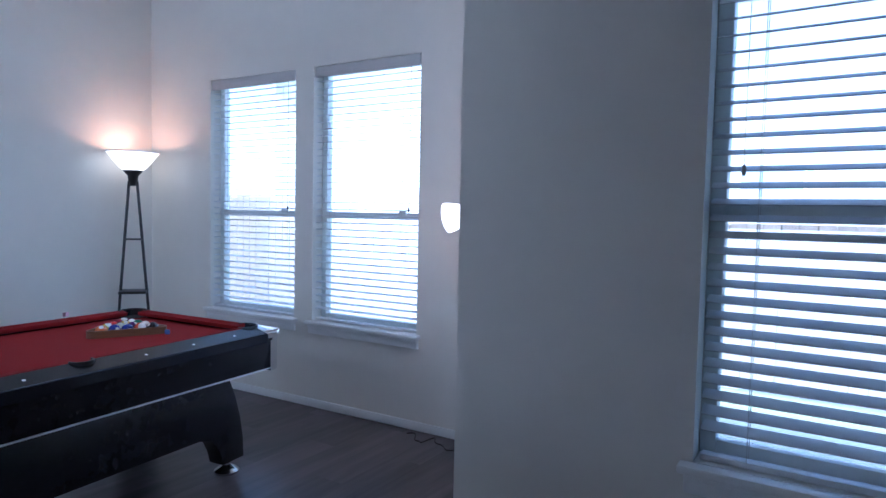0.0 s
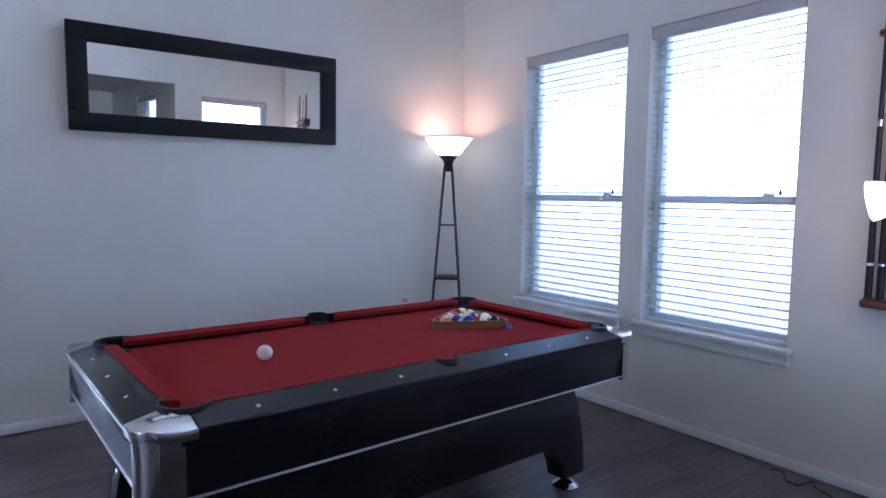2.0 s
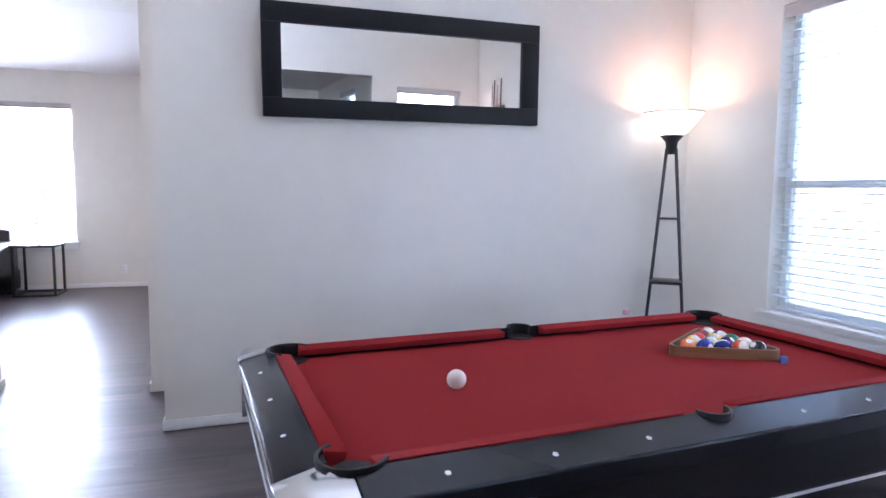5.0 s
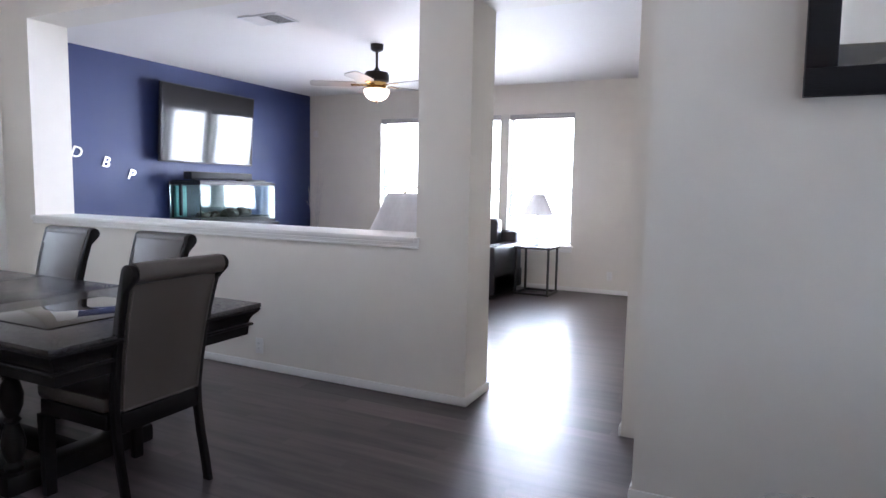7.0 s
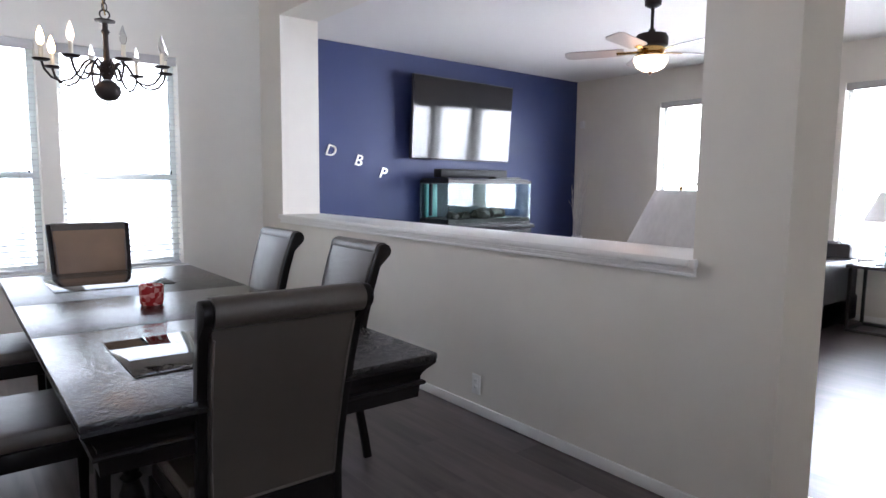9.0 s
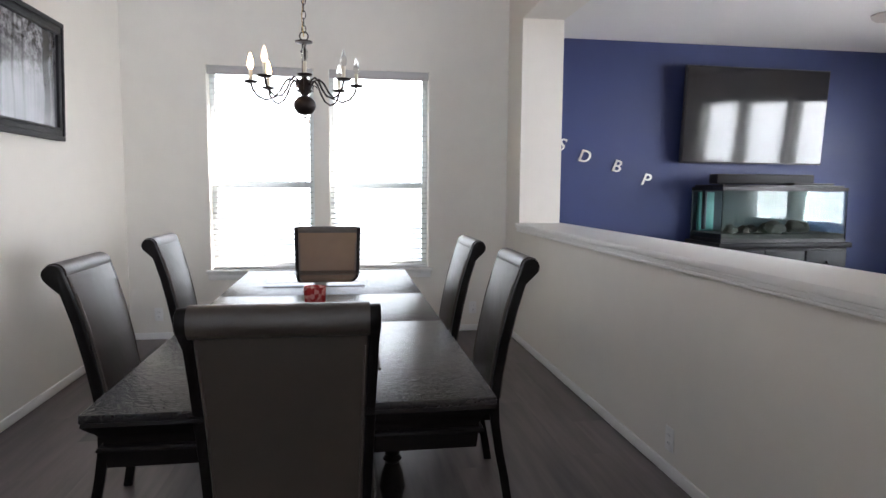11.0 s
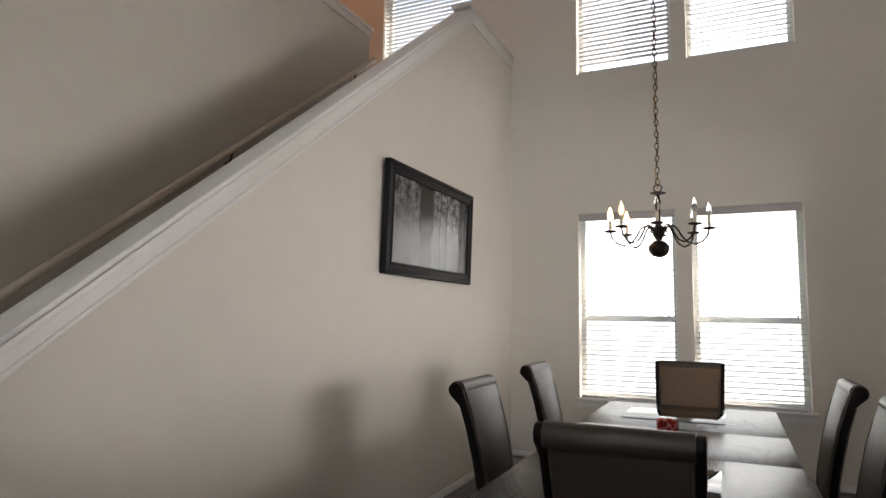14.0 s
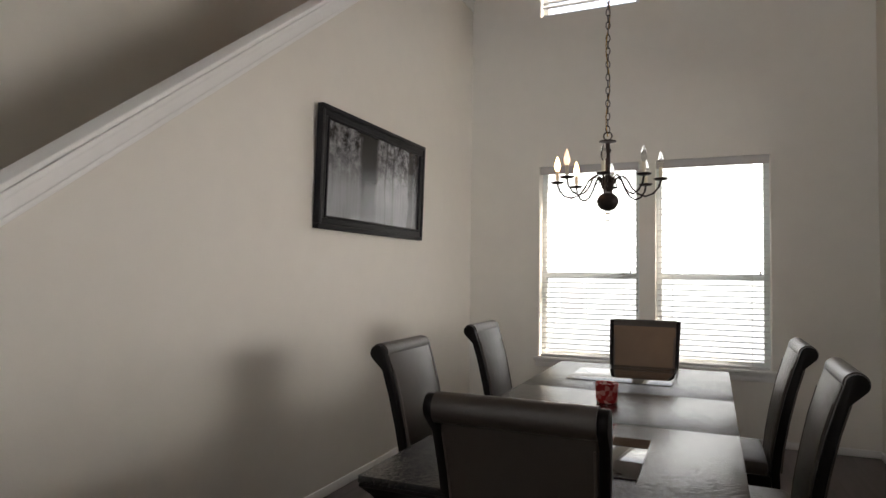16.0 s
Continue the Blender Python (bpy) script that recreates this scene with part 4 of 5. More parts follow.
def cue_rack():
    t = thing("cue_rack", "mahogany wall rack for pool cues", "cue rack", PM)
    part("top_bar", bowed_bar(-1.690, -1.380, 2.095, 2.122, 0.075), M_MAHOG, t)
    sh = part("bottom_shelf", bowed_bar(-1.690, -1.375, 0.890, 0.922, 0.085), M_MAHOG, t)
    part("shelf_edge", bowed_bar(-1.683, -1.382, 0.922, 0.932, 0.072), M_MAHOG, sh)
    part("back_board", boxed(-1.682, YP - 0.010, 2.06, -1.388, YP - 0.0008, 2.15, bev=0.003), M_MAHOG, t)
    red = mat("red_butt", (0.5, 0.03, 0.04), 0.3)
    cues = ((-1.662, 2.44, True), (-1.617, 2.165, False), (-1.572, 2.38, False), (-1.524, 1.98, False), (-1.480, 2.44, True), (-1.425, 2.40, False))
    for i, (x, top, dark) in enumerate(cues):
        c = thing("pool_cue", "pool cue with %s butt standing in the rack" % ("red" if i == 5 else "black"), "pool cue", PM, group="pool cues")
        z0 = 0.933
        zj = z0 + 0.51 * (top - z0)
        y = YP - 0.045
        fore = red if i == 5 else M_BLACKMETAL
        za, zb = z0 + 0.16, z0 + 0.40
        part("bumper", cyl(bmesh.new(), (x, y, z0), (x, y, z0 + 0.014), 0.0145, 0.0155, 12), M_RUBBER, c)
        part("butt_sleeve", cyl(bmesh.new(), (x, y, z0 + 0.014), (x, y, za - 0.012), 0.0155, 0.0148, 12), fore, c)
        part("ring", cyl(bmesh.new(), (x, y, za - 0.012), (x, y, za), 0.0152, n=12), M_CHROME if i % 2 else M_PEARL, c)
        part("wrap", cyl(bmesh.new(), (x, y, za), (x, y, zb), 0.0148, 0.0135, 12), M_RUBBER, c)
        part("forearm", cyl(bmesh.new(), (x, y, zb), (x, y, zj), 0.0135, 0.0115, 12), fore, c)
        part("joint", cyl(bmesh.new(), (x, y, zj), (x, y, zj + 0.03), 0.012, 0.0115, 12), M_CHROME, c)
        part("shaft", cyl(bmesh.new(), (x, y, zj + 0.03), (x, y, top), 0.011, 0.0065, 12), M_BLACKMETAL if dark else M_CUEWOOD, c)
        part("ferrule", cyl(bmesh.new(), (x, y, top), (x, y, top + 0.022), 0.0066, 0.0062, 12), M_PEARL, c)


cue_rack()


def outlet(at, rz, room=None):
    m = pose(*at, 0, 0, rz)
    t = thing("wall_outlet", "white duplex outlet plate on the wall", "outlet", m if room is None else room @ m, group="outlets")
    part("plate", boxed(-0.035, -0.006, -0.057, 0.035, -0.0004, 0.057, bev=0.002), M_PLATE, t)
    for z in (-0.02, 0.02):
        r = part("receptacle", boxed(-0.016, -0.008, z - 0.014, 0.016, -0.006, z + 0.014, bev=0.001), M_PLATE, t)
        # black strips on the face stand for the shade in the slots
        s = boxed(-0.008, -0.0086, z - 0.004, -0.006, -0.008, z + 0.006)
        box(s, 0.006, -0.0086, z - 0.004, 0.008, -0.008, z + 0.006)
        part("slot", s, M_HOLE_SHADE, r)
    return t


outlet((-1.472, YP, 0.195), 0, PM)
outlet((XH, -2.785, 0.175), 90)
outlet((XS, -2.53, 0.175), -90)
outlet((XF, -1.19, 0.24), 90)
outlet((-2.32, YD, 0.22), 180)
outlet((-5.10, YD, 0.22), 180)
pts = []
for i in range(60):
    u = i / 59
    pts.append((-2.02 + 0.46 * u + 0.03 * math.sin(9 * u), 3.23 + 0.05 * math.sin(14 * u + 1) + 0.02 * math.sin(31 * u), 0.006))
pts += [(-1.505, 3.26, 0.02), (-1.485, 3.295, 0.06), (-1.475, 3.32, 0.17)]
solid("power_cord", tube(bmesh.new(), pts, 0.004, 6), M_RUBBER, "black lamp cord lying loose on the floor", "cord", m=PM)
solid("plug", boxed(-1.487, YP - 0.048, 0.162, -1.457, YP - 0.0088, 0.19, bev=0.004), M_RUBBER, "black plug in the outlet", "plug", m=PM)

# ---- dining room ----
CH_W = 0.478


def dining_chair():
    """Built facing +y: the table lies towards +y, the scroll back rolls towards -y. Origin under the back's middle."""
    t = thing("dining_chair", "dark wooden scroll-back dining chair in brown leather", "chair", group="dining chairs")
    h = CH_W / 2
    spine = [(-0.062, 0.0), (-0.046, 0.10), (-0.022, 0.22), (-0.004, 0.34), (0.0, 0.44), (-0.012, 0.55), (-0.035, 0.68), (-0.066, 0.82), (-0.098, 0.93), (-0.122, 0.995)]
    slim = lambda z: 0.905 + 0.095 * min(1, max(0, (z - 0.40) / 0.60))

    def narrowed(bm):
        for v in bm.verts:
            v.co.x *= slim(v.co.z)
        return bm
    cy, cz, cr = -0.143, 1.002, 0.036
    hook = [(cy + cr * math.cos(radians(q)), cz + cr * math.sin(radians(q))) for q in range(230, -1, -23)]
    for s in (-1, 1):
        a = [(y - 0.022, z) for y, z in spine[:-1]]
        b = [(y + 0.015, z) for y, z in spine[:-1][::-1]]
        part("back_post", narrowed(prism(bmesh.new(), a + hook + b, "x", s * (h - 0.028), s * h, 0.004)), M_ESPRESSO, t)
        part("front_leg", prism(bmesh.new(), [(0.405, 0), (0.437, 0), (0.452, 0.36), (0.40, 0.36)], "x", s * (h - 0.050), s * h, 0.005), M_ESPRESSO, t)
        part("seat_rail", boxed(s * (h - 0.045), 0.02, 0.36, s * (h - 0.012), 0.44, 0.425, bev=0.004), M_ESPRESSO, t)
    part("seat_rail", boxed(-h + 0.046, 0.415, 0.36, h - 0.046, 0.445, 0.425, bev=0.004), M_ESPRESSO, t)
    part("seat_rail", boxed(-h + 0.050, -0.022, 0.345, h - 0.050, 0.019, 0.425, bev=0.004), M_ESPRESSO, t)
    part("seat", boxed(-h + 0.004, 0.024, 0.4255, h - 0.004, 0.46, 0.495, bev=0.024), M_LEATHER, t, "brown leather seat")
    sp = spine[4:-1]
    a = [(y - 0.029, z) for y, z in sp]
    b = [(y + 0.022, z) for y, z in sp[::-1]]
    part("backrest", narrowed(prism(bmesh.new(), a + [(-0.132, 0.968), (-0.100, 0.998)] + b, "x", -h + 0.0285, h - 0.0285, 0.009)), M_LEATHER, t, "brown leather back panel")
    part("scroll_roll", cyl(bmesh.new(), (-h + 0.027, cy, cz), (h - 0.027, cy, cz), cr + 0.005, n=28), M_LEATHER, t, "rolled leather top")
    ln = [(-h + 0.036, y - 0.031, z) for y, z in sp]
    pip = tube(bmesh.new(), ln, 0.0035, 6)
    tube(pip, [(-x, y, z) for x, y, z in ln], 0.0035, 6)
    tube(pip, [ln[0], (0, ln[0][1], ln[0][2]), (h - 0.036, ln[0][1], ln[0][2])], 0.0035, 6)
    part("piping", narrowed(pip), M_PIPING, t)
    for q in (-1, 1):
        part("front_piping", narrowed(tube(bmesh.new(), [(q * (h - 0.036), y + 0.022, z) for y, z in sp], 0.0035, 6)), M_PIPING, t)
    return t


ch = dining_chair()
ch.matrix_world = pose(-3.78, -1.862, 0, 0, 0, 180)
for x, y, a in ((-3.035, -2.83, 90), (-3.015, -4.0, 90), (-4.545, -2.88, -91), (-4.505, -3.72, -90)):
    copy_thing(ch, pose(x, y, 0, 0, 0, a))
# this backrest is coloured paler and more orange than those of the other chairs
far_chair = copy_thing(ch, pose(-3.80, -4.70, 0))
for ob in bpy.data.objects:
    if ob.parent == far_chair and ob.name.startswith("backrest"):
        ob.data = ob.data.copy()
        ob.data.materials[0] = M_LEATHER_PALER
tagged(far_chair, "dark wooden scroll-back dining chair in leather, back coloured paler brown", "chair", "dining chairs")


def dining_table():
    X0, X1, Y0, Y1, Z = -4.335, -3.285, -4.485, -1.79, 0.762
    t = thing("dining_table", "dark espresso dining table with embossed top", "dining table", pose((X0 + X1) / 2, (Y0 + Y1) / 2, 0))
    hx, hy = (X1 - X0) / 2, (Y1 - Y0) / 2
    for a, b in ((-hy, -0.352), (-0.349, 0.347), (0.350, hy)):
        part("top_leaf", boxed(-hx, a, Z - 0.022, hx, b, Z, bev=0.003), M_CROC, t, "dark crocodile-embossed table leaf")
    # one run of moulding: lip, cove and bead, swept round the rectangle
    bm = bmesh.new()
    rings = []
    for d, z in ((0.06, 0.0225), (0.004, 0.0225), (0.002, 0.032), (0.008, 0.039), (0.014, 0.046), (0.026, 0.058), (0.036, 0.072), (0.041, 0.086), (0.041, 0.094), (0.030, 0.097), (0.026, 0.103), (0.030, 0.110), (0.042, 0.112), (0.046, 0.155), (0.12, 0.155)):
        rings.append([bm.verts.new((x * (hx - d), y * (hy - d), Z - z)) for x, y in ((-1, -1), (1, -1), (1, 1), (-1, 1))])
    for p, q in zip(rings, rings[1:]):
        for k in range(4):
            bm.faces.new((p[k], p[(k + 1) % 4], q[(k + 1) % 4], q[k]))
    part("edge_moulding", bm, M_ESPRESSO, t, "dark coved table edge")
    part("apron", boxed(-hx + 0.11, -hy + 0.11, Z - 0.155, hx - 0.11, hy - 0.11, Z - 0.1005, bev=0.004), M_ESPRESSO, t)
    prof = [(0.045, 0.09), (0.05, 0.11), (0.035, 0.13), (0.05, 0.16), (0.062, 0.21), (0.05, 0.26), (0.032, 0.30), (0.045, 0.315), (0.032, 0.33), (0.055, 0.38), (0.06, 0.43), (0.045, 0.48), (0.03, 0.50), (0.045, 0.515), (0.045, 0.585)]
    for y in (-hy + 0.66, hy - 0.66):
        part("pedestal_base", boxed(-0.36, y - 0.07, 0.0, 0.36, y + 0.07, 0.09, bev=0.012), M_ESPRESSO, t)
        for x in (-0.29, 0.29):
            part("turned_leg", lathe(bmesh.new(), [(r * 0.8, q) for r, q in prof], (x, y, 0), 20), M_ESPRESSO, t)
    part("stretcher", boxed(-0.05, -hy + 0.73, 0.02, 0.05, hy - 0.73, 0.085, bev=0.008), M_ESPRESSO, t)


dining_table()
for y0, y1 in ((-2.56, -2.09), (-4.22, -3.76)):
    solid("placemat", boxed(-4.04, y0, 0.7625, -3.47, y1, 0.7665, bev=0.0012), M_MATGLASS, "glossy dark glass placemat on the dining table", "placemat", group="placemats")
vot = thing("votive_holder", "red mosaic glass candle holder on the dining table", "candle holder", pose(-3.785, -3.20, 0.7625))
part("glass", lathe(bmesh.new(), [(0.044, 0), (0.050, 0.01), (0.053, 0.09), (0.050, 0.09), (0.047, 0.012), (0.02, 0.010)], n=28), M_REDGLASS, vot)
part("candle", lathe(bmesh.new(), [(0.044, 0.012), (0.044, 0.055)], n=24), M_CANDLE, vot, "cream wax candle")


def chandelier():
    C = (-3.724, -3.62)
    t = thing("chandelier", "dark bronze chandelier with candle bulbs, three lit", "chandelier", pose(C[0], C[1], 0, 0, 0, 4))
    z = 1.758
    part("ball", lathe(bmesh.new(), [(0.012, -0.052), (0.036, -0.044), (0.053, -0.024), (0.0585, -0.002), (0.054, 0.018), (0.038, 0.036), (0.020, 0.046)], (0, 0, z), 28), M_BRONZE, t)
    part("stem", lathe(bmesh.new(), [(0.018, 0.05), (0.030, 0.075), (0.038, 0.10), (0.030, 0.125), (0.014, 0.14), (0.012, 0.26), (0.020, 0.275), (0.012, 0.29), (0.012, 0.315), (0.045, 0.322), (0.046, 0.328), (0.012, 0.334)], (0, 0, z), 24), M_BRONZE, t)
    ring = [(0.022 * math.cos(k * math.pi / 8), 0, z + 0.355 + 0.022 * math.sin(k * math.pi / 8)) for k in range(17)]
    part("top_ring", tube(bmesh.new(), ring, 0.004, 8), M_BRONZE, t)
    ring = [(0.020 * math.cos(k * math.pi / 8), 0, z - 0.086 + 0.020 * math.sin(k * math.pi / 8)) for k in range(17)]
    part("pull_ring", tube(bmesh.new(), ring, 0.003, 8), M_BRASS, t)
    part("finial", cyl(bmesh.new(), (0, 0, z - 0.062), (0, 0, z - 0.07), 0.012, 0.005), M_BRONZE, t)
    for k in range(8):
        a = k * math.pi / 4
        c, s = math.cos(a), math.sin(a)
        path = []
        for r, dz in ((0.03, 0.095), (0.05, 0.125), (0.075, 0.135), (0.10, 0.115), (0.125, 0.070), (0.155, 0.035), (0.195, 0.020), (0.235, 0.035), (0.262, 0.068), (0.272, 0.105)):
            path.append((r * c, r * s, z + dz))
        arm = part("arm", tube(bmesh.new(), path, 0.0055, 8), M_BRONZE, t)
        curl = [((0.045 + 0.020 * math.cos(q)) * c, (0.045 + 0.020 * math.cos(q)) * s, z + 0.088 + 0.016 * math.sin(q)) for q in (0, 0.8, 1.6, 2.4, 3.2, 4.0, 4.8)]
        part("curl", tube(bmesh.new(), curl, 0.003, 6), M_BRONZE, arm)
        at = (0.272 * c, 0.272 * s, z + 0.105)
        part("pan", lathe(bmesh.new(), [(0.008, -0.004), (0.030, 0.0), (0.038, 0.008), (0.036, 0.009), (0.01, 0.005)], at, 20), M_BRONZE, arm)
        part("candle_sleeve", cyl(bmesh.new(), (at[0], at[1], at[2] + 0.006), (at[0], at[1], at[2] + 0.068), 0.0095, n=12), M_CANDLE, arm)
        lit = {1: M_BULBDIM, 0: M_BULBON, 7: M_BULBON}.get(k, M_BULBOFF)
        part("bulb", lathe(bmesh.new(), [(0.007, 0.068), (0.015, 0.085), (0.0165, 0.10), (0.011, 0.125), (0.004, 0.146), (0.002, 0.152)], at, 16), lit, arm, "lit flame bulb" if lit is not M_BULBOFF else "unlit clear flame bulb")
    # chain up to the ceiling, links alternately turned
    zz, i = z + 0.372, 0
    link = bmesh.new()
    loop = [(0.011 * math.cos(q * math.pi / 6), 0, 0.021 * math.sin(q * math.pi / 6)) for q in range(13)]
    tube(link, loop, 0.0028, 6)
    LM = mesh_of("link", link, M_BRONZE)
    while zz < TALL - 0.06:
        shared("link", LM, t, pose(0, 0, zz + 0.019, 0, random.uniform(-4, 4), 90 * (i % 2) + random.uniform(-10, 10)))
        zz += 0.036
        i += 1
    wob = [(0.010 * math.sin(q * 0.9), 0.010 * math.cos(q * 0.7), z + 0.35 + q * (TALL - z - 0.40) / 60) for q in range(61)]
    part("cord", tube(bmesh.new(), wob, 0.003, 6), M_BRASS, t)
    part("canopy", lathe(bmesh.new(), [(0.01, -0.06), (0.05, -0.03), (0.065, -0.0005)], (0, 0, TALL), 24), M_BRONZE, t)


chandelier()

pic = thing("framed_picture", "black-framed woodland photograph hung on the wall", "picture", pose(XS - 0.034, -3.93, 1.985, 0, -1.6, 0))
for d, w0, w1 in ((0.022, 0.0, 0.030), (0.016, 0.030, 0.066), (0.021, 0.066, 0.082)):
    for nm, y0, z0, y1, z1 in (("frame_top", -0.708 + w0, 0.372 - w1, 0.708 - w0, 0.372 - w0), ("frame_bottom", -0.708 + w0, -0.372 + w0, 0.708 - w0, -0.372 + w1),
                               ("frame_side", -0.708 + w0, -0.372 + w1, -0.708 + w1, 0.372 - w1), ("frame_side", 0.708 - w1, -0.372 + w1, 0.708 - w0, 0.372 - w1)):
        part(nm, boxed(-d, y0, z0, 0.0215, y1, z1, bev=0.004), M_FRAMEBLK, pic)
part("print", boxed(-0.004, -0.627, -0.291, 0.008, 0.627, 0.291), M_PRINT, pic, "black-and-white print of misty woods")

# ---- living room ----
tv = thing("television", "large black flat television tilted forward on the wall", "television", pose(-7.955, -5.905, 2.06, -3.5, 0, 1.5))
part("screen", boxed(-0.775, 0.012, -0.452, 0.775, 0.018, 0.452), M_SCREEN, tv, "glossy black screen reflecting windows")
bz = boxed(-0.788, -0.02, -0.466, 0.788, 0.012, 0.466, bev=0.006)
part("bezel", bz, M_TVBEZEL, tv)
part("wall_mount", boxed(-0.25, -0.075, -0.2, 0.25, -0.02, 0.2), M_BLACKMETAL, tv)


def aquarium():
    X0, X1, Y0, Y1, Z0, Z1 = -8.62, -7.33, -5.94, -5.42, 0.86, 1.36
    st = thing("aquarium_stand", "black wooden aquarium cabinet", "cabinet")
    part("body", boxed(X0 - 0.02, Y0 - 0.02, 0.0, X1 + 0.02, Y1, 0.80, bev=0.006), M_STAND, st)
    part("top", boxed(X0 - 0.04, Y0 - 0.03, 0.80, X1 + 0.04, Y1 + 0.04, 0.845, bev=0.008), M_STAND, st)
    for i in range(3):
        a = X0 + 0.02 + i * 0.42
        d = part("door", boxed(a, Y1, 0.10, a + 0.40, Y1 + 0.018, 0.77, bev=0.005), M_STAND, st)
        part("handle", cyl(bmesh.new(), (a + 0.2, Y1 + 0.018, 0.66), (a + 0.2, Y1 + 0.04, 0.66), 0.012), M_CHROME, d)
    t = thing("aquarium", "glass aquarium with dark rocks and teal water", "aquarium")
    fr = bmesh.new()
    for z0, z1 in ((0.846, 0.88), (1.325, 1.36)):
        box(fr, X0, Y0, z0, X1, Y0 + 0.02, z1)
        box(fr, X0, Y1 - 0.02, z0, X1, Y1, z1)
        box(fr, X0, Y0 + 0.02, z0, X0 + 0.02, Y1 - 0.02, z1)
        box(fr, X1 - 0.02, Y0 + 0.02, z0, X1, Y1 - 0.02, z1)
    part("rim", fr, M_RUBBER, t)
    for nm, a in (("pane", (X0 + 0.002, Y1 - 0.010, 0.88, X1 - 0.002, Y1 - 0.004, 1.325)), ("pane", (X1 - 0.010, Y0 + 0.01, 0.88, X1 - 0.004, Y1 - 0.011, 1.325)), ("pane", (X0 + 0.004, Y0 + 0.01, 0.88, X0 + 0.010, Y1 - 0.011, 1.325))):
        p = part(nm, boxed(*a), M_WATER, t)
        p.visible_shadow = False
    part("back_panel", boxed(X0 + 0.002, Y0 + 0.001, 0.88, X1 - 0.002, Y0 + 0.008, 1.325), M_TANKBACK, t)
    part("gravel_bed", boxed(X0 + 0.012, Y0 + 0.012, 0.88, X1 - 0.012, Y1 - 0.014, 0.925), M_GRAVEL, t)
    for i in range(16):
        b = bmesh.new()
        bmesh.ops.create_icosphere(b, subdivisions=2, radius=1)
        r = random.uniform(0.03, 0.085)
        for v in b.verts:
            v.co = Vector((v.co.x * r * 1.3, v.co.y * r, v.co.z * r)) * (1 + 0.5 * noise.noise(v.co * 2.2 + Vector((i * 3, 0, 0))))
        o = part("rock", b, M_ROCK, t)
        o.location = (random.uniform(X0 + 0.14, X1 - 0.14), random.uniform(Y0 + 0.14, Y1 - 0.15), 0.925 + r * 0.5)
    part("filter_tube", cyl(bmesh.new(), (X1 - 0.07, Y0 + 0.12, 0.95), (X1 - 0.07, Y0 + 0.12, 1.33), 0.022), M_RUBBER, t)
    part("filter_panel", boxed(X1 - 0.22, Y0 + 0.009, 0.93, X1 - 0.06, Y0 + 0.05, 1.31, bev=0.004), M_TEAL, t)
    part("hood", boxed(X0 + 0.02, Y0 + 0.02, 1.3605, X1 - 0.02, Y1 - 0.03, 1.38, bev=0.004), M_RUBBER, t)
    sb = thing("soundbar", "black soundbar lying on the aquarium hood", "soundbar")
    part("body", boxed(-8.45, -5.80, 1.39, -7.42, -5.66, 1.485, bev=0.012), M_STAND, sb)
    for x in (-8.35, -7.52):
        part("foot", boxed(x - 0.02, -5.77, 1.381, x + 0.02, -5.69, 1.39), M_RUBBER, sb)
    solid("media_box", boxed(-8.55, -5.64, 1.381, -8.12, -5.52, 1.402, bev=0.004), M_RUBBER, "slim black media box on the hood", "media box")


aquarium()


def letter(ch_, at, lean, size=0.125):
    cu = bpy.data.curves.new("letter", "FONT")
    cu.body, cu.size, cu.extrude, cu.align_x, cu.align_y, cu.shear, cu.offset = ch_, size * 1.35, 0.006, "CENTER", "CENTER", 0.18, 0.0008
    tmp = new("tmp", cu)
    bpy.context.view_layer.update()
    me = bpy.data.meshes.new_from_object(tmp.evaluated_get(bpy.context.evaluated_depsgraph_get()))
    bpy.data.objects.remove(tmp)
    me.materials.clear()
    me.materials.append(M_SILVER)
    ob = new("wall_letter", me)
    ob.matrix_world = pose(*at) @ pose(0, 0, 0, 90, 0, 180) @ pose(0, 0, 0, 0, 0, lean)
    tagged(ob, "silver letter %s mounted on the blue wall" % ch_, "letter", "wall letters")


letter("S", (-5.99, YB + 0.009, 1.755), -14)
letter("D", (-6.225, YB + 0.009, 1.645), -12)
letter("B", (-6.56, YB + 0.009, 1.555), -12)
letter("P", (-6.87, YB + 0.009, 1.425), -12)


